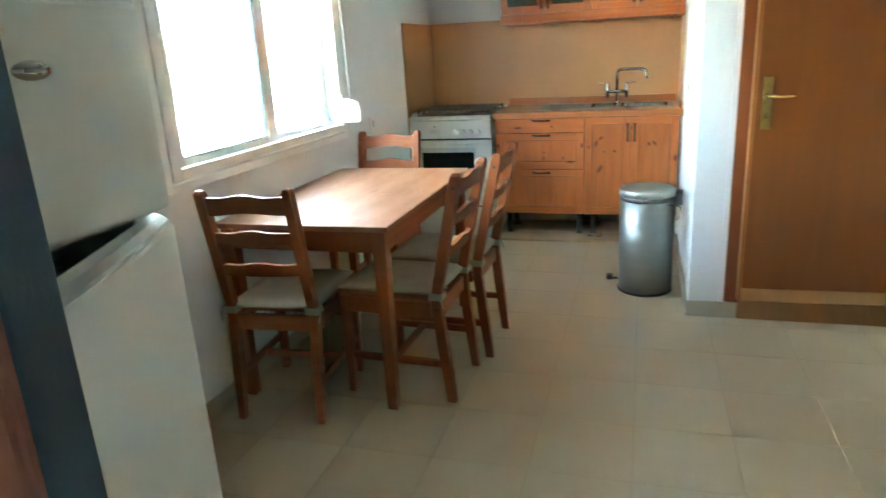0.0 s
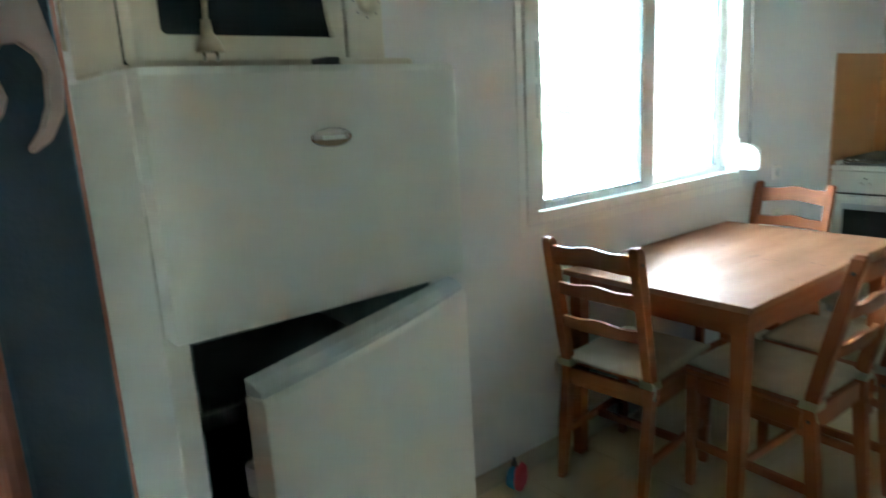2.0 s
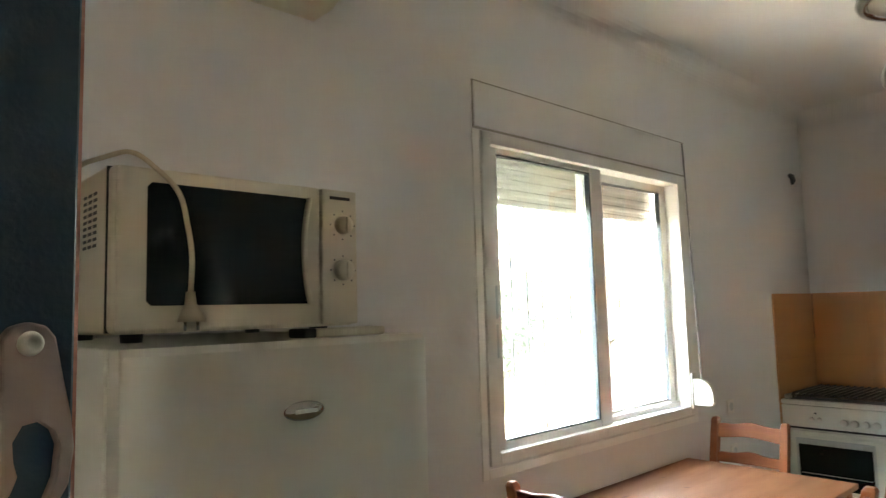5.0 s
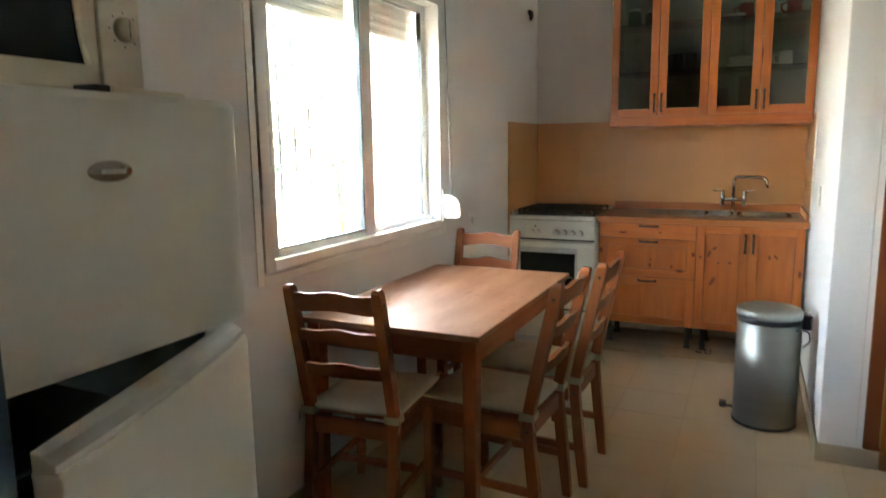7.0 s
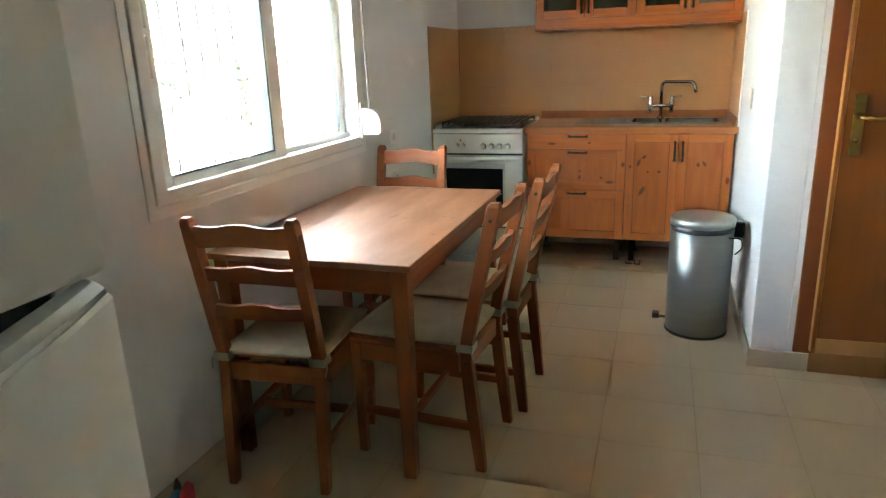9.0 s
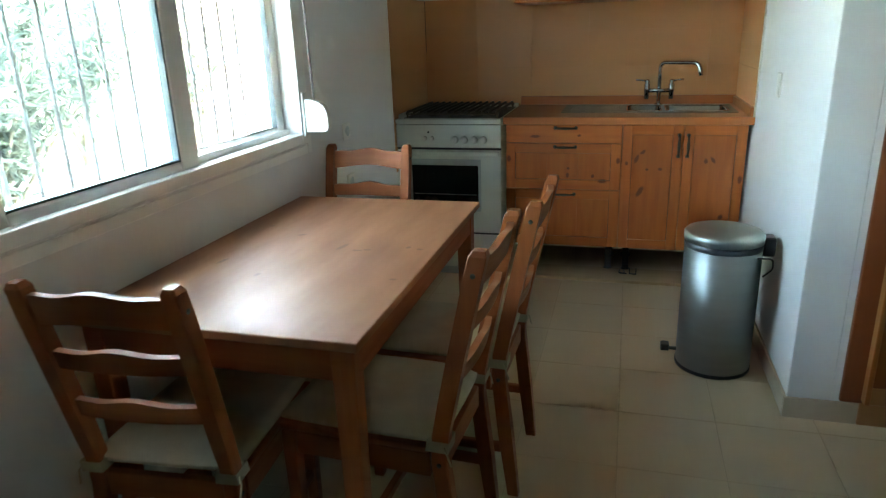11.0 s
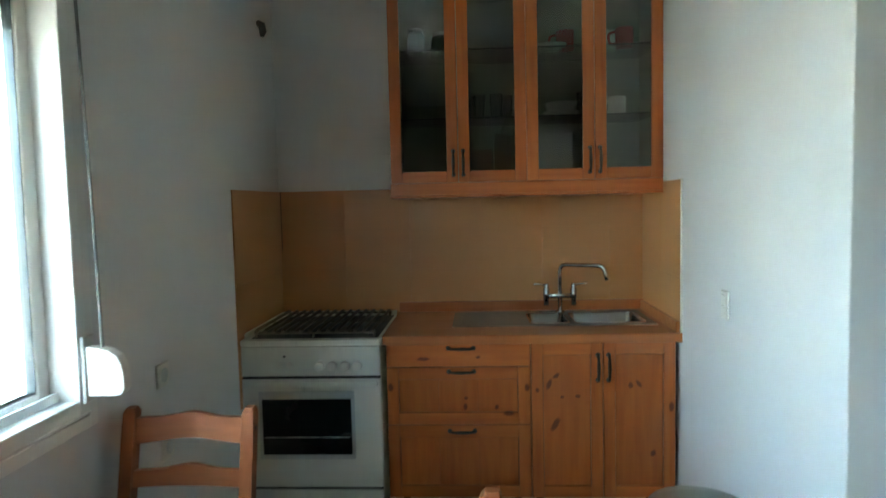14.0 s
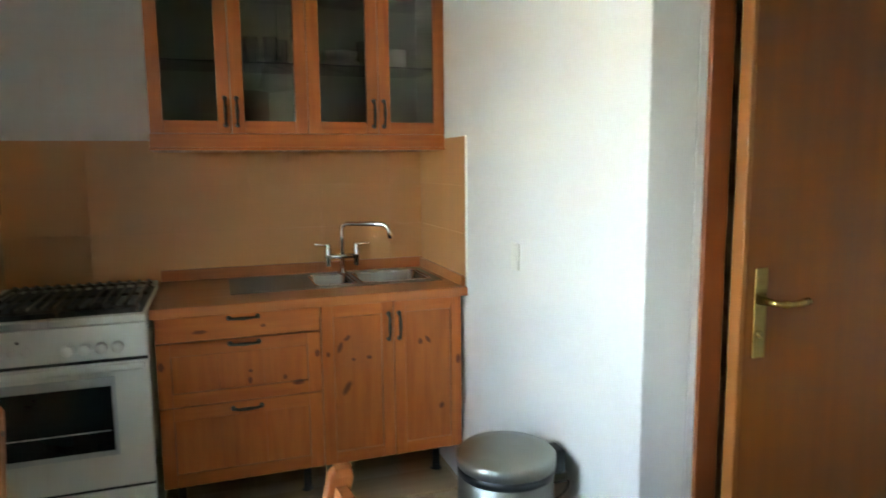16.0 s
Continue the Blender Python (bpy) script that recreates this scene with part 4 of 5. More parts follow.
for x in (0.018, tw - 0.072):
    for y in (0.018, tl - 0.072):
        bm = bmesh.new()
        vs = box(bm, x, x + 0.054, y, y + 0.054, 0, TZ - 0.0225)
        cx, cy = x + 0.027, y + 0.027
        for v in vs:
            if v.co.z < 0.1:
                v.co.x, v.co.y = cx + (v.co.x - cx) * 0.78, cy + (v.co.y - cy) * 0.78
        bmesh.ops.bevel(bm, geom=bm.edges[:], offset=0.004, segments=2, affect="EDGES", profile=0.5)
        part("leg", bm, WOOD_Z, table)


def chair_at(m):
    """A ladder-back pine chair; it faces +y from the feet of its back posts."""
    c = thing("dining_chair", m, "reddish brown pine ladder-back chair with a beige seat cushion", "chair", "chairs round the table")
    W, SEAT, TOP, T = 0.358, 0.425, 0.915, 0.034
    hw = W / 2

    def back_y(z):
        return -0.045 * (1 - z / SEAT) if z < SEAT else -0.105 * ((z - SEAT) / (TOP - SEAT)) ** 1.05

    for s in (-1, 1):
        bm = bmesh.new()
        prev, zs = None, (0.0, 0.2, SEAT - 0.03, SEAT + 0.04, 0.55, 0.65, 0.75, 0.84, TOP - 0.012, TOP)
        for i, z in enumerate(zs):
            th = T * (0.82 if z == 0 else 1.0 if z < TOP - 0.005 else 0.7)
            y = back_y(z)
            yd = 0.040 * (0.85 if z == 0 else 1.0 if z < TOP - 0.005 else 0.7)
            x = s * (hw - T / 2)
            q = [bm.verts.new((x + a * th / 2, y + b * yd / 2, z)) for a, b in ((-1, -1), (1, -1), (1, 1), (-1, 1))]
            if prev:
                for k in range(4):
                    bm.faces.new((prev[k], prev[(k + 1) % 4], q[(k + 1) % 4], q[k]))
            else:
                bm.faces.new(q)
            prev = q
        bm.faces.new(prev)
        es = [e for e in bm.edges if abs((e.verts[0].co - e.verts[1].co).z) > 0.005]
        bmesh.ops.bevel(bm, geom=es, offset=0.003, segments=1, affect="EDGES", profile=0.5)
        post = part("back_post", bm, WOOD_Z, c)
        for z in (0.862, SEAT - 0.035):
            lpart("screw", [(0, 0.002), (0.006, 0.002), (0.006, 0)], SCREWD, post, 10).matrix_basis = pose(s * hw * 0.998, back_y(z), z, 0, s * 90)
        bm = bmesh.new()
        x = s * (hw + 0.012 - 0.019)
        vs = box(bm, x - 0.019, x + 0.019, 0.365, 0.403, 0, SEAT - 0.004)
        for v in vs:
            if v.co.z < 0.1:
                v.co.x, v.co.y = x + (v.co.x - x) * 0.8, 0.384 + (v.co.y - 0.384) * 0.8
        bmesh.ops.bevel(bm, geom=bm.edges[:], offset=0.003, segments=1, affect="EDGES", profile=0.5)
        part("front_leg", bm, WOOD_Z, c)
        bpart("side_rail", (x - 0.010, x + 0.010, 0.018, 0.366, SEAT - 0.068, SEAT - 0.006), WOOD_Y, c, 0.002)
        bpart("side_stretcher", (x - 0.009, x + 0.009, -0.010, 0.368, 0.150, 0.180), WOOD_Y, c, 0.003)
    bpart("cross_stretcher", (-hw + 0.02, hw - 0.02, 0.185, 0.205, 0.150, 0.178), WOOD_X, c, 0.003)
    bpart("front_rail", (-hw + 0.030, hw - 0.030, 0.374, 0.394, SEAT - 0.068, SEAT - 0.006), WOOD_X, c, 0.002)
    bpart("rear_rail", (-hw + 0.033, hw - 0.033, -0.010, 0.010, SEAT - 0.068, SEAT - 0.006), WOOD_X, c, 0.002)
    bpart("seat", (-hw - 0.004, hw + 0.004, 0.022, 0.412, SEAT - 0.005, SEAT + 0.010), WOOD_Y, c, 0.004, 2)
    for zc, h in ((0.862, 0.068), (0.738, 0.050), (0.612, 0.050)):
        bm = bmesh.new()
        n = 14
        rings = []
        for k in range(n + 1):
            u = -1 + 2 * k / n
            x = u * (hw - T * 0.9)
            y = back_y(zc) - 0.014 * (1 - u * u)
            zt_ = zc + h / 2 - 0.012 * (abs(u) ** 2) + 0.004 * math.cos(u * 6)
            zb_ = zc - h / 2 + (0.006 * math.cos(u * 3.1) if zc > 0.8 else 0)
            lean = 0.20
            q = [(x, y - 0.009 - lean * (zb_ - zc), zb_), (x, y + 0.009 - lean * (zb_ - zc), zb_), (x, y + 0.009 - lean * (zt_ - zc), zt_), (x, y - 0.009 - lean * (zt_ - zc), zt_)]
            rings.append([bm.verts.new(p) for p in q])
        for a, b in zip(rings, rings[1:]):
            for k in range(4):
                bm.faces.new((a[k], a[(k + 1) % 4], b[(k + 1) % 4], b[k]))
        bm.faces.new(rings[0])
        bm.faces.new(rings[-1])
        part("slat", bm, WOOD_X, c)
    # cushion, tied to the back posts
    bm = bmesh.new()
    rows = []
    nx, ny = 14, 14
    for side in (1, -1):
        rows.append([])
        for j in range(ny + 1):
            row = []
            for i in range(nx + 1):
                u, v = -1 + 2 * i / nx, -1 + 2 * j / ny
                e = max(0.0, 1 - abs(u) ** 6) * max(0.0, 1 - abs(v) ** 6)
                corner = 1 - 0.03 * (u * u * v * v)
                z = SEAT + 0.012 + (0.020 + 0.016 * e ** 0.5 if side > 0 else 0.012 - 0.011 * e ** 0.5)
                z += 0.003 * noise.noise(Vector((u * 2, v * 2, side)))
                row.append(bm.verts.new((u * (hw + 0.002) * corner, 0.200 + v * 0.212 * corner, z)))
            rows[-1].append(row)
    for s_, g in enumerate(rows):
        for j in range(ny):
            for i in range(nx):
                f = bm.faces.new((g[j][i], g[j][i + 1], g[j + 1][i + 1], g[j + 1][i]))
                f.smooth = True
    a, b = rows
    for i in range(nx):
        bm.faces.new((a[0][i], a[0][i + 1], b[0][i + 1], b[0][i]))
        bm.faces.new((a[ny][i], a[ny][i + 1], b[ny][i + 1], b[ny][i]))
    for j in range(ny):
        bm.faces.new((a[j][0], a[j + 1][0], b[j + 1][0], b[j][0]))
        bm.faces.new((a[j][nx], a[j + 1][nx], b[j + 1][nx], b[j][nx]))
    cush = part("cushion", bm, CUSHION, c, "flat beige cotton seat cushion")
    for s in (-1, 1):
        bm = bmesh.new()
        x = s * (hw - T / 2)
        o = [(-0.026, -0.030), (0.026, -0.030), (0.026, 0.025), (-0.026, 0.025)]
        lo = [bm.verts.new((x + p, q, SEAT + 0.006)) for p, q in o]
        hi = [bm.verts.new((x + p * 0.97, q * 0.97 - 0.003, SEAT + 0.034)) for p, q in o]
        for k in range(4):
            bm.faces.new((lo[k], lo[(k + 1) % 4], hi[(k + 1) % 4], hi[k]))
        bmesh.ops.solidify(bm, geom=bm.faces[:], thickness=0.003)
        part("tie_band", bm, CUSHION, cush)
        tpart("ribbon", [(x + s * 0.026, -0.02, SEAT + 0.022), (x + s * 0.034, -0.03, SEAT + 0.008), (x + s * 0.030, -0.038, SEAT - 0.022)], 0.0022, CUSHION, cush, 6)
    return c


chair = chair_at(pose(0.280, -3.078, 0, 0, 0, 5))
copy_thing(chair, pose(0.226, -1.715, 0, 0, 0, 180))
copy_thing(chair, pose(0.860, -2.700, 0, 0, 0, 87))
copy_thing(chair, pose(0.915, -2.285, 0, 0, 0, 88.5))

# ---- pedal bin ----
pbin = thing("pedal_bin", pose(1.617, -1.470, 0, 0, 0, 0), "tall brushed steel pedal bin with a black rim", "bin")
R = 0.142
lpart("base_ring", [(0, 0), (R - 0.004, 0), (R + 0.003, 0.004), (R + 0.003, 0.016), (R - 0.004, 0.018)], BLACK, pbin, 48)
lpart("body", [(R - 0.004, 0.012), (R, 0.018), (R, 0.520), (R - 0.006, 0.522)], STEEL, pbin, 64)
lpart("rim", [(R - 0.006, 0.511), (R + 0.0015, 0.514), (R + 0.0015, 0.537), (R - 0.008, 0.540)], BLACK, pbin, 48)
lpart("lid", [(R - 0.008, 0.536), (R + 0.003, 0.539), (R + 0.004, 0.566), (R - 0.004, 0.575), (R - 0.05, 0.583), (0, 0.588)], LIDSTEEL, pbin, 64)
bpart("hinge", (R - 0.006, R + 0.040, -0.036, 0.036, 0.484, 0.560), BLACK, pbin, 0.010, 3)
tpart("carry_handle", arc([(0.11, -0.095, 0.497), (0.165, -0.085, 0.495), (0.175, -0.05, 0.44), (0.150, -0.02, 0.40)], 0.02, 4), 0.0035, BLACK, pbin, 8)
bpart("pedal", [(-R - 0.062, -R - 0.028, -0.022, 0.022, 0.050, 0.078), (-R - 0.030, -R + 0.01, -0.009, 0.009, 0.050, 0.062)], BLACK, pbin, 0.005, 2)

# ---- refrigerator with the microwave on it ----
FX, FY0, FY1, FZ = 0.686, -4.588, -4.088, 1.437
fridge = thing("refrigerator", pose(0, 0, 0), "white fridge freezer with its lower door standing open", "refrigerator")
for nm, d in (("side_wall", (0.09, FX, FY0, FY0 + 0.035, 0.04, FZ)), ("side_wall", (0.09, FX, FY1 - 0.035, FY1, 0.04, FZ)), ("rear_wall", (0.09, 0.13, FY0 + 0.035, FY1 - 0.035, 0.04, FZ)),
              ("floor_panel", (0.13, FX, FY0 + 0.035, FY1 - 0.035, 0.04, 0.12)), ("freezer_box", (0.13, FX, FY0 + 0.035, FY1 - 0.035, 1.060, FZ))):
    bpart(nm, d, WHITE_EN, fridge, 0.003, 2)
# lining, shelves and seal are coloured as dark as the unlit inside
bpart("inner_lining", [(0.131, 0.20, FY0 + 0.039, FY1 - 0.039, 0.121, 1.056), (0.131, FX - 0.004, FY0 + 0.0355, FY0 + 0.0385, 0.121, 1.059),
                       (0.131, FX - 0.004, FY1 - 0.0385, FY1 - 0.0355, 0.121, 1.059), (0.131, FX - 0.004, FY0 + 0.039, FY1 - 0.039, 1.0565, 1.0595)], FRIDGESHADE, fridge, 0, 1, "plastic lining with the inner shade in its colour")
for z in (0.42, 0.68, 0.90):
    bpart("glass_shelf", (0.21, FX - 0.10, FY0 + 0.039, FY1 - 0.039, z, z + 0.008), FRIDGESHADE, fridge, 0.002)
# bowed freezer door with a sloped grip at its lower edge
def bowed(bm, outline, width, bow, inset=0.0, n=16):
    """A plate whose outline in x and z runs along y, its front drawn back towards both ends."""
    rings = []
    for k in range(n + 1):
        u = -1 + 2 * k / n
        back = bow * u * u
        rings.append([bm.verts.new((x - back if x > inset else x, width * k / n, z)) for x, z in outline])
    m = len(outline)
    for p, q in zip(rings, rings[1:]):
        for i in range(m):
            f = bm.faces.new((p[i], p[(i + 1) % m], q[(i + 1) % m], q[i]))
            f.smooth = outline[i][0] > inset and outline[(i + 1) % m][0] > inset and abs(outline[i][1] - outline[(i + 1) % m][1]) > 0.05
    bm.faces.new(rings[0])
    bm.faces.new(rings[-1])
    ends = [e for r in (rings[0], rings[-1]) for i in range(m) if (e := bm.edges.get((r[i], r[(i + 1) % m])))]
    bmesh.ops.bevel(bm, geom=ends, offset=0.0025, segments=2, affect="EDGES", profile=0.5)


BOW = 0.010
bm = bmesh.new()
fr = [(FX + 0.006, 1.080), (FX + 0.060, 1.080), (FX + 0.066, 1.083), (FX + 0.068, 1.090), (FX + 0.068, FZ - 0.010), (FX + 0.060, FZ), (FX + 0.006, FZ)]
bowed(bm, fr, FY1 - FY0 - 0.004, BOW, FX + 0.02)
fdoor = part("freezer_door", bm, WHITE_EN, fridge)
fdoor.matrix_basis = pose(0, FY0 + 0.002, 0)
bm = bmesh.new()
lathe(bm, [(0, 0.006), (0.028, 0.005), (0.034, 0.0)], 24)
bmesh.ops.scale(bm, vec=(1, 0.42, 1), verts=bm.verts)
bd = part("badge", bm, CHROME, fdoor, "small oval maker's badge")
bd.matrix_basis = pose(FX + 0.068, 0.251, 1.335) @ Matrix(((0, 0, 1, 0), (1, 0, 0, 0), (0, 1, 0, 0), (0, 0, 0, 1)))
bpart("badge_mark", (-0.018, 0.018, -0.003, 0.003, 0.0055, 0.0066), GREY_PL, bd)
# lower door, hinged beside the window wall's end
hinge = pose(FX + 0.016, FY1 + 0.004, 0.012, 0, 0, 20) @ pose(0, 0, 0, 0.6)
DW = FY1 - FY0 - 0.012
bm = bmesh.new()
bowed(bm, [(0, 0.06), (0.038, 0.06), (0.044, 0.07), (0.044, 1.030), (0.040, 1.036), (0, 1.036)], DW, BOW, 0.02)
bmesh.ops.translate(bm, vec=(0, -DW, 0), verts=bm.verts)
lower = part("lower_door", bm, WHITE_EN, fridge)
lower.matrix_basis = hinge
bm = bmesh.new()
bowed(bm, [(0.0, 1.0362), (0.038, 1.0362), (0.037, 1.044), (0.024, 1.054), (0.0, 1.058)], DW - 0.004, BOW, 0.02)
bmesh.ops.translate(bm, vec=(0, -DW + 0.002, 0), verts=bm.verts)
part("grip_rail", bm, GREY_PL, lower, "pale grey grip moulding on top of the door")
bpart("door_gasket", (-0.010, -0.0005, -DW + 0.018, -0.02, 0.08, 1.030), FRIDGESHADE, lower, 0.004, 1, "rubber door seal in the lining's shade colour")
for z in (0.25, 0.55, 0.85):
    bpart("door_shelf", (-0.075, -0.011, -(FY1 - FY0) + 0.055, -0.045, z, z + 0.055), GREY_PL, lower, 0.006)
for y in (FY0 + 0.05, FY1 - 0.05):
    for x in (0.14, FX - 0.05):
        lpart("foot", [(0, 0), (0.02, 0), (0.02, 0.04), (0, 0.04)], BLACK, fridge, 12, (x, y, 0))

MX, MY0, MY1, MZ0, MZ1 = 0.556, -4.545, -4.100, FZ + 0.014, 1.713
mw = thing("microwave_oven", pose(0, 0, 0), "cream microwave oven on top of the refrigerator", "microwave")
bpart("casing", (0.17, MX - 0.03, MY0, MY1, MZ0, MZ1), CREAM_PL, mw, 0.006, 3)
bpart("front", (MX - 0.0295, MX - 0.003, MY0 + 0.001, MY1 - 0.001, MZ0 + 0.001, MZ1 - 0.001), CREAM_PL, mw, 0.010, 3)
mdoor = bpart("door", (MX - 0.0025, MX + 0.010, MY0 + 0.006, -4.186, MZ0 + 0.004, MZ1 - 0.004), CREAM_PL, mw, 0.006, 3)
def hollow(z):
    """How far the window's closing side is drawn in at that height."""
    return 0.012 * (1 - ((z - 1.590) / 0.096) ** 2)


zs = [1.494 + 0.192 * k / 12 for k in range(13)]
bm = bmesh.new()
prism(bm, [(-4.490, 1.494), (-4.497, 1.501), (-4.497, 1.679), (-4.490, 1.686)] + [(-4.217 - hollow(z), z) for z in reversed(zs)], 0.0023)
part("viewing_window", bm, MWGLASS, mdoor, "dark glass window with a curved side").matrix_basis = Matrix(((0, -1, 0, MX + 0.0125), (1, 0, 0, 0), (0, 0, 1, 0), (0, 0, 0, 1)))
tpart("door_grip", [(MX + 0.011, -4.210 - hollow(z), z) for z in zs], 0.0055, CREAM_PL, mdoor, 8)
bpart("casing_seam", (MX - 0.0305, MX - 0.0285, MY0 + 0.0005, MY1 - 0.0005, MZ0 + 0.003, MZ1 - 0.0005), SHADOWGAP, mw)
mpanel = bpart("control_panel", (MX - 0.0025, MX + 0.009, -4.182, MY1 - 0.004, MZ0 + 0.004, MZ1 - 0.004), CREAM_PL, mw, 0.003, 2)
for z, r in ((1.642, 0.017), (1.556, 0.019)):
    k = lpart("dial", [(0, 0.015), (r * 0.85, 0.015), (r, 0.011), (r * 1.05, 0), (0, 0)], CREAM_PL, mpanel, 24)
    k.matrix_basis = pose(MX + 0.009, -4.137, z, 0, 90)
    bpart("dial_pointer", (-0.015, 0.015, -0.0022, 0.0022, 0.015, 0.0185), CREAM_PL, k, 0.001)
    for a in range(0, 360, 45):
        bpart("scale_mark", (MX + 0.0088, MX + 0.0094, -4.137 + 0.027 * math.cos(radians(a)) - 0.0015, -4.137 + 0.027 * math.cos(radians(a)) + 0.0015,
                             z + 0.027 * math.sin(radians(a)) - 0.0015, z + 0.027 * math.sin(radians(a)) + 0.0015), GREYCORD, mpanel)
bpart("maker_mark", (MX + 0.0088, MX + 0.0096, -4.165, -4.120, 1.690, 1.696), SCREWD, mpanel)
for i in range(3):
    for j in range(9):
        x, z = MX - 0.085 - i * 0.028, 1.590 + j * 0.0105
        bpart("vent_slot", (x - 0.009, x + 0.009, MY0 - 0.001, MY0 + 0.001, z, z + 0.005), SCREWD, mw)
for y in (MY0 + 0.05, MY1 - 0.05):
    for x in (0.22, MX - 0.06):
        lpart("foot", [(0, 0), (0.016, 0), (0.018, 0.0145), (0, 0.0145)], BLACK, mw, 14, (x, y, FZ))
cable = tagged(thing("power_cable", pose(0, 0, 0), "", ""), "yellowed power cable with plug hanging over the microwave", "cable")
tpart("cord", arc([(0.24, -4.566, 1.50), (0.30, -4.572, 1.63), (0.43, -4.564, 1.728), (0.555, -4.515, 1.738), (0.584, -4.452, 1.675), (0.581, -4.431, 1.575), (MX + 0.024, -4.434, 1.512)], 0.03, 5), 0.0042, CORD, cable, 8)
bm = bmesh.new()
tube(bm, [(MX + 0.024, -4.434, 1.515), (MX + 0.024, -4.434, 1.496), (MX + 0.026, -4.433, 1.480), (MX + 0.026, -4.433, 1.468)], [0.007, 0.009, 0.018, 0.021], 14)
plug = part("plug", bm, CORD, cable, "cream two-pin plug")
for y in (-4.443, -4.423):
    tpart("pin", [(MX + 0.026, y, 1.4685), (MX + 0.026, y, 1.4545)], 0.0024, CHROME, plug, 8)
remote = tagged(thing("remote_control", pose(0.668, -4.228, FZ, 0, 0, 6), "", ""), "slim grey remote control on the refrigerator", "remote control")
bpart("case", (-0.022, 0.022, -0.05, 0.10, 0, 0.014), CREAM_PL, remote, 0.004, 2)
bpart("end_cap", (-0.022, 0.022, -0.075, -0.0505, 0, 0.015), BLACK, remote, 0.003, 2)

# ---- air conditioner on the window wall ----
ac = thing("air_conditioner", pose(0, -4.675, 2.325), "cream wall-mounted air conditioner", "air conditioner")
bm = bmesh.new()
prism(bm, [(0, 0.0), (0.10, 0.0), (0.165, 0.030), (0.195, 0.075), (0.20, 0.26), (0.185, 0.285), (0, 0.285)], 0.83)
bmesh.ops.bevel(bm, geom=bm.edges[:], offset=0.006, segments=2, affect="EDGES", profile=0.5)
part("housing", bm, CREAM_PL, ac)
bpart("air_slot", (0.145, 0.182, 0.06, 0.70, 0.028, 0.036), SHADOWGAP, ac).matrix_basis = pose(0, 0, 0.0, 0, 0, 0)
bpart("flap", (0.118, 0.150, 0.06, 0.70, 0.006, 0.012), CREAM_PL, ac, 0.002)

# ---- lamps ----
lamp = thing("pendant_lamp", pose(1.358, -2.955, 2.0), "pendant lamp with a bell-shaped opal glass shade", "lamp")
DROP = CZ - 2.0
lpart("ceiling_rose", [(0, DROP), (0.055, DROP), (0.050, DROP - 0.018), (0.012, DROP - 0.028), (0, DROP - 0.028)], CHROME, lamp, 28)
tpart("rod", [(0, 0, DROP - 0.02), (0, 0, 0.245)], 0.006, CHROME, lamp, 10)
lpart("cap", [(0, 0.25), (0.022, 0.25), (0.034, 0.232), (0.038, 0.205), (0.030, 0.204), (0, 0.204)], CHROME, lamp, 24)


def lobed_shade(bm, n=72):
    """A bell of glass whose flared rim dips in four soft lobes."""
    outer = [(0.034, 0.215), (0.062, 0.208), (0.094, 0.180), (0.114, 0.140), (0.126, 0.095), (0.136, 0.058), (0.150, 0.026), (0.167, 0.006)]
    profile = outer + [(r - 0.004, z - 0.003) for r, z in reversed(outer)]
    rings = []
    for r, z in profile:
        dip = (r / 0.167) ** 5
        rings.append([bm.verts.new((r * math.cos(2 * math.pi * k / n), r * math.sin(2 * math.pi * k / n), z - 0.013 * dip * math.cos(8 * math.pi * k / n + 0.6))) for k in range(n)])
    for p, q in zip(rings, rings[1:] + rings[:1]):
        for k in range(n):
            f = bm.faces.new((p[k], p[(k + 1) % n], q[(k + 1) % n], q[k]))
            f.smooth = True


bm = bmesh.new()
lobed_shade(bm)
part("shade", bm, OPAL, lamp, "opal glass shade with a wavy rim")
lpart("bulb", [(0, 0.06), (0.018, 0.064), (0.029, 0.085), (0.030, 0.105), (0.020, 0.145), (0.014, 0.16), (0.014, 0.20), (0, 0.20)], WHITECHINA, lamp, 20)
disc = thing("ceiling_light", pose(1.05, -1.54, CZ), "round flush ceiling light with a chrome ring", "lamp")
lpart("ring", [(0.205, 0), (0.250, 0), (0.254, -0.020), (0.244, -0.036), (0.222, -0.040), (0.205, -0.030), (0.205, 0)], CHROME, disc, 56)
lpart("diffuser", [(0.2045, -0.006), (0.2045, -0.030), (0.15, -0.040), (0.08, -0.046), (0, -0.048)], OPAL, disc, 48)

# ---- tall board with a hook, leaning beside the fridge ----
board = thing("padded_board", pose(1.169, -4.741, 0, 0, 0, 10.7), "tall navy board with red edging and a plastic hook", "board")
bpart("core", (-0.22, 0.0, -0.066, 0.006, 0.0, 2.02), RED, board, 0.006, 2)
bpart("front_strip", (0.0005, 0.006, -0.0560, -0.0005, 0.0, 2.02), NAVY, board, 0.002, 1, "navy front strip")
hook = bmesh.new()
outer = [(-0.016, 0.056), (-0.010, 0.064), (0.0, 0.067), (0.010, 0.064), (0.016, 0.056), (0.020, 0.03), (0.026, 0.0), (0.029, -0.018), (0.026, -0.040), (0.016, -0.056), (0.004, -0.063)]
inner = [(0.004, -0.059), (0.014, -0.050), (0.020, -0.036), (0.022, -0.016), (0.018, -0.006), (0.008, 0.002), (-0.004, 0.0), (-0.010, -0.010), (-0.009, -0.022), (-0.004, -0.030), (-0.008, -0.040), (-0.013, -0.045)]
prism(hook, [(x * 0.88, z * 0.82 if z > 0 else z * 0.93) for x, z in outer + inner], 0.009)
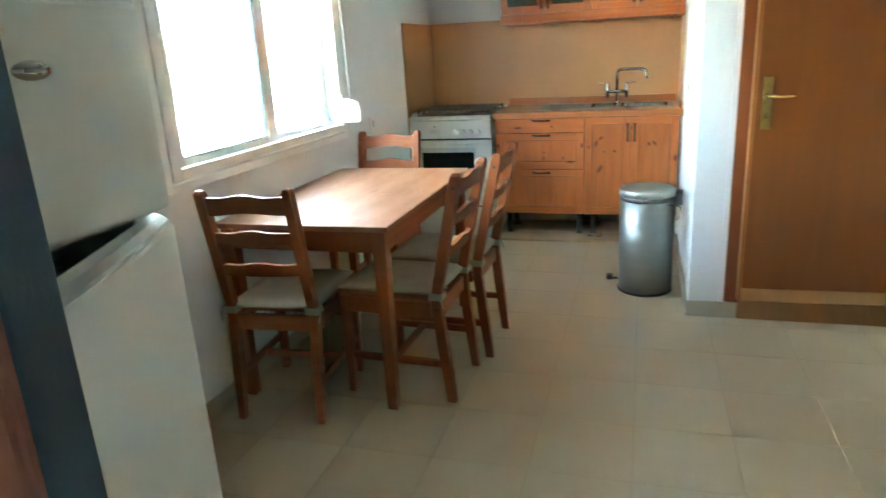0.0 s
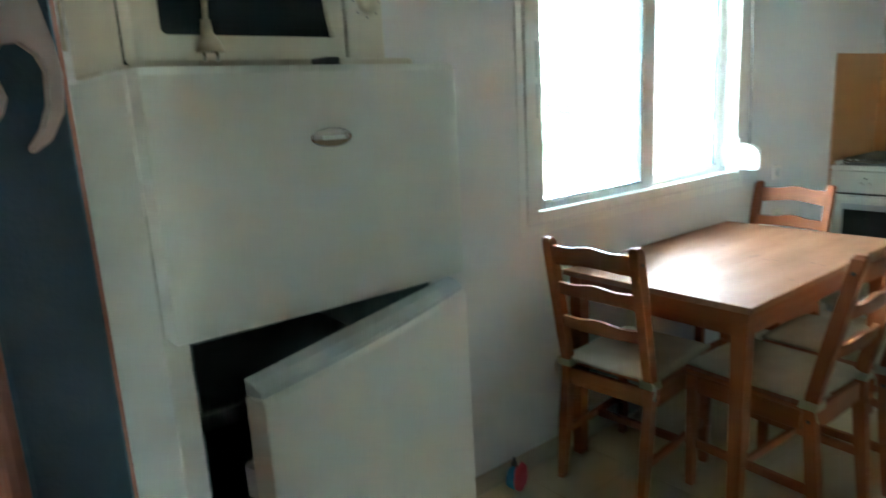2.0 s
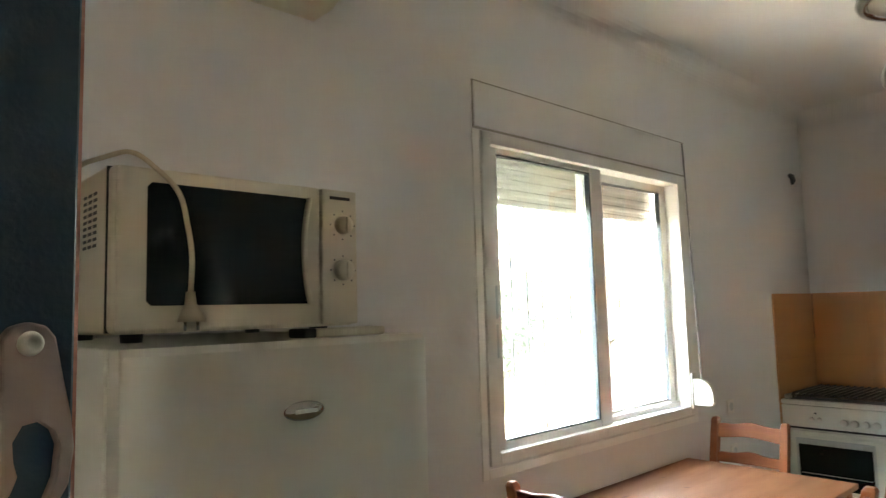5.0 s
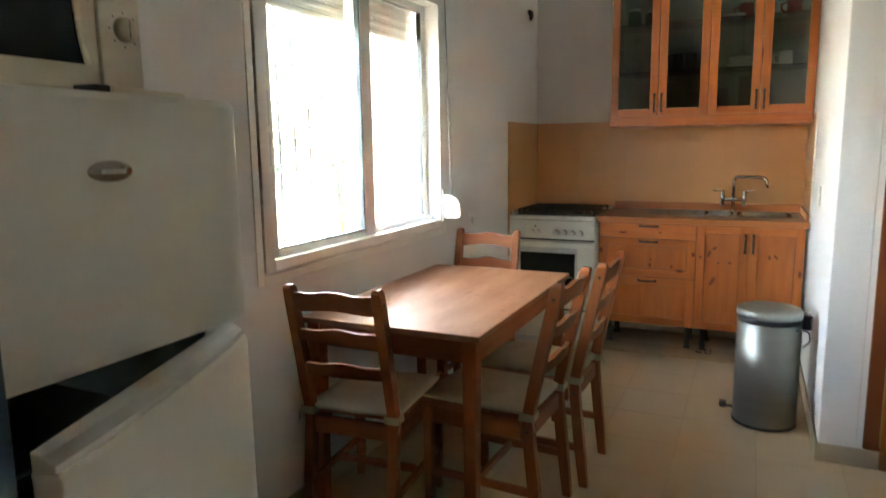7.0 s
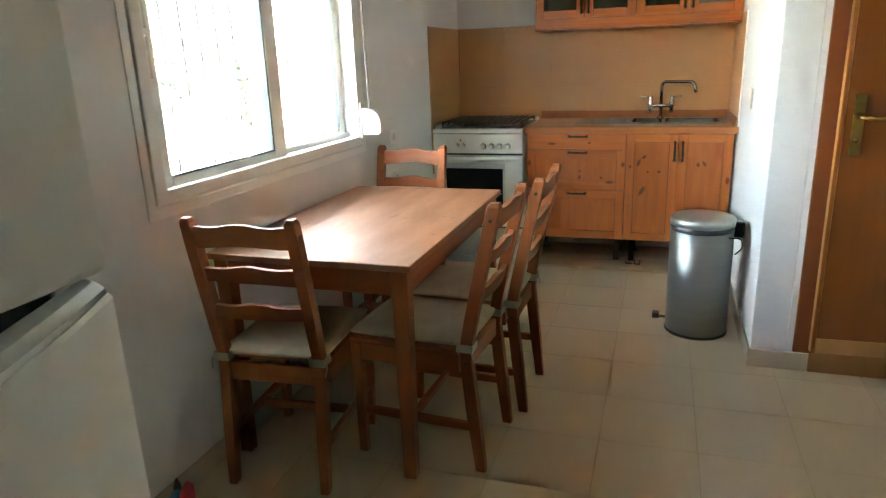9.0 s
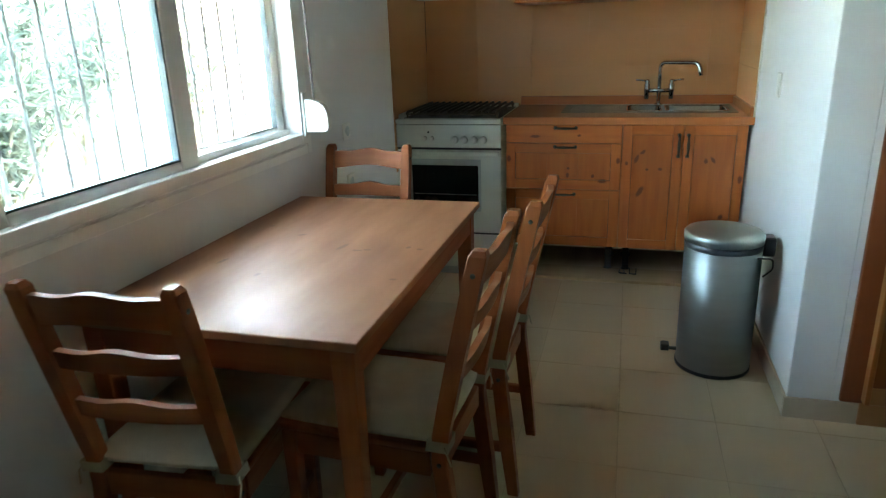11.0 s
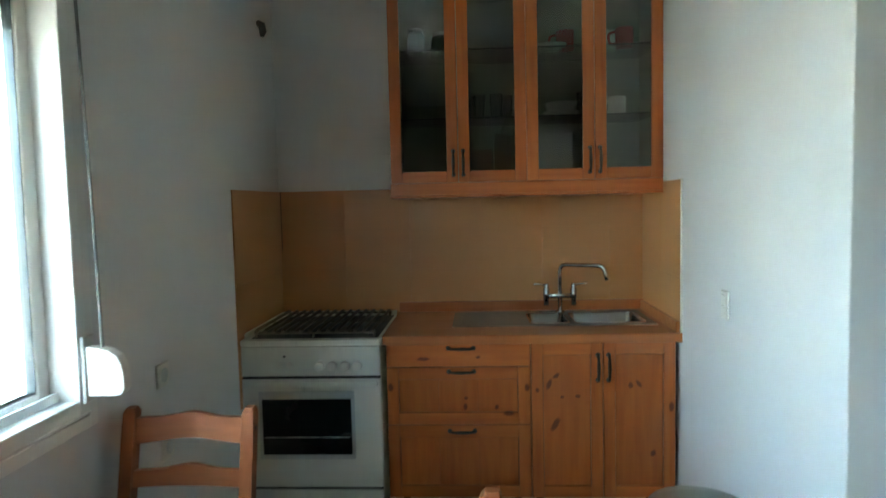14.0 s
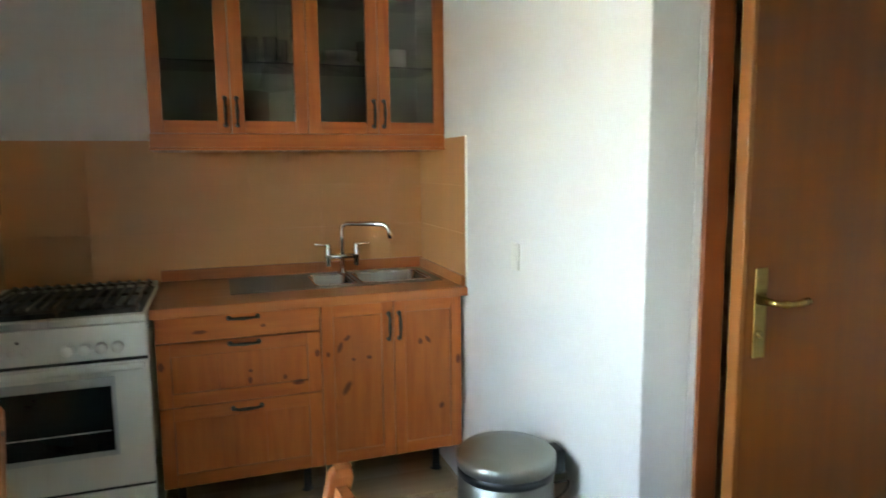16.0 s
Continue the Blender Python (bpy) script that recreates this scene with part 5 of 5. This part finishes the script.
bmesh.ops.bevel(hook, geom=hook.edges[:], offset=0.0015, segments=2, affect="EDGES", profile=0.5)
hk = part("hook", hook, PINK, board, "pinkish plastic hook")
hk.matrix_basis = pose(0.0155, -0.0290, 1.420, 0, 0, 90)
lpart("screw", [(0, 0.0005), (0.0025, 0.001), (0.0035, 0.0035), (0.006, 0.003), (0.007, 0.0)], WHITE_PL, hk, 20).matrix_basis = pose(0, -0.001, 0.043, 90)

# ---- small cloth toy on the floor ----
toy = thing("cloth_bundle", pose(0.055, -3.312, 0, 0, 0, 30), "small red and blue cloth bundle by the wall", "cloth")
for nm, m_, dx, dy, sz in (("red_fold", TOYRED, 0.018, 0.0, (0.022, 0.055, 0.050)), ("blue_fold", TOYBLUE, -0.012, 0.005, (0.026, 0.045, 0.040)), ("dark_fold", SCREWD, -0.012, 0.022, (0.014, 0.020, 0.056))):
    bm = bmesh.new()
    bmesh.ops.create_icosphere(bm, subdivisions=3, radius=1.0)
    for v in bm.verts:
        k = 1 + 0.22 * noise.noise(v.co * 2.3 + Vector((dx * 90, 0, 0)))
        v.co = Vector((v.co.x * sz[0] * k + dx, v.co.y * sz[1] * k + dy, max(0.0, v.co.z * sz[2] * k + sz[2] * 0.8)))
    for f in bm.faces:
        f.smooth = True
    part(nm, bm, m_, toy)

# ---- wall and floor tiles ----
def piece(name, mesh, material, parent, m):
    ob = new(name, mesh)
    ob.parent = parent
    ob.matrix_basis = m
    return ob


def slab_mesh(name, w, d, h, material, bevel):
    bm = bmesh.new()
    box(bm, 0, w, 0, d, 0, h, bevel)
    me = bpy.data.meshes.new(name)
    bm.to_mesh(me)
    bm.free()
    me.materials.append(material)
    return me


shapes = {}
def wall_tile(u0, u1, z0, z1, place):
    key = (round(u1 - u0, 4), round(z1 - z0, 4))
    if key not in shapes:
        shapes[key] = slab_mesh("tile", key[0] - 0.0005, key[1] - 0.0009, 0.004, SPLASH, 0.0005)
    piece("tile", shapes[key], SPLASH, splash, place(u0, z0))


rows_z = [(0.90, 1.12), (1.12, 1.32), (1.32, 1.52)]
for z0, z1 in rows_z:
    u = 0.004
    while u < NX - 0.006:
        e = min(u + 0.33, NX - 0.004)
        wall_tile(u, e, z0, z1, lambda a, b: pose(a, -0.0025, b, 90))
        u = e
    for y0, y1 in ((-0.655, -0.327), (-0.327, -0.008)):
        wall_tile(y0, y1, z0, z1, lambda a, b: pose(0.0025, a, b) @ Matrix(((0, 0, 1, 0), (1, 0, 0, 0), (0, 1, 0, 0), (0, 0, 0, 1))))
    for y0, y1 in ((-0.622, -0.327), (-0.327, -0.008)):
        wall_tile(y0, y1, z0, z1, lambda a, b: pose(NX - 0.0065, a, b) @ Matrix(((0, 0, 1, 0), (1, 0, 0, 0), (0, 1, 0, 0), (0, 0, 0, 1))))
full = slab_mesh("tile", 0.3275, 0.3275, 0.004, TILE, 0.0008)
gx, gy = 1.585 - 0.33 * 5, -2.58 - 0.33 * 12
for i in range(13):
    for j in range(21):
        x, y = gx + i * 0.33, gy + j * 0.33
        if x > RX + 0.1 or y > -0.05:
            continue
        piece("tile", full, TILE, floor, pose(x + 0.00125, y + 0.00125, -0.004))
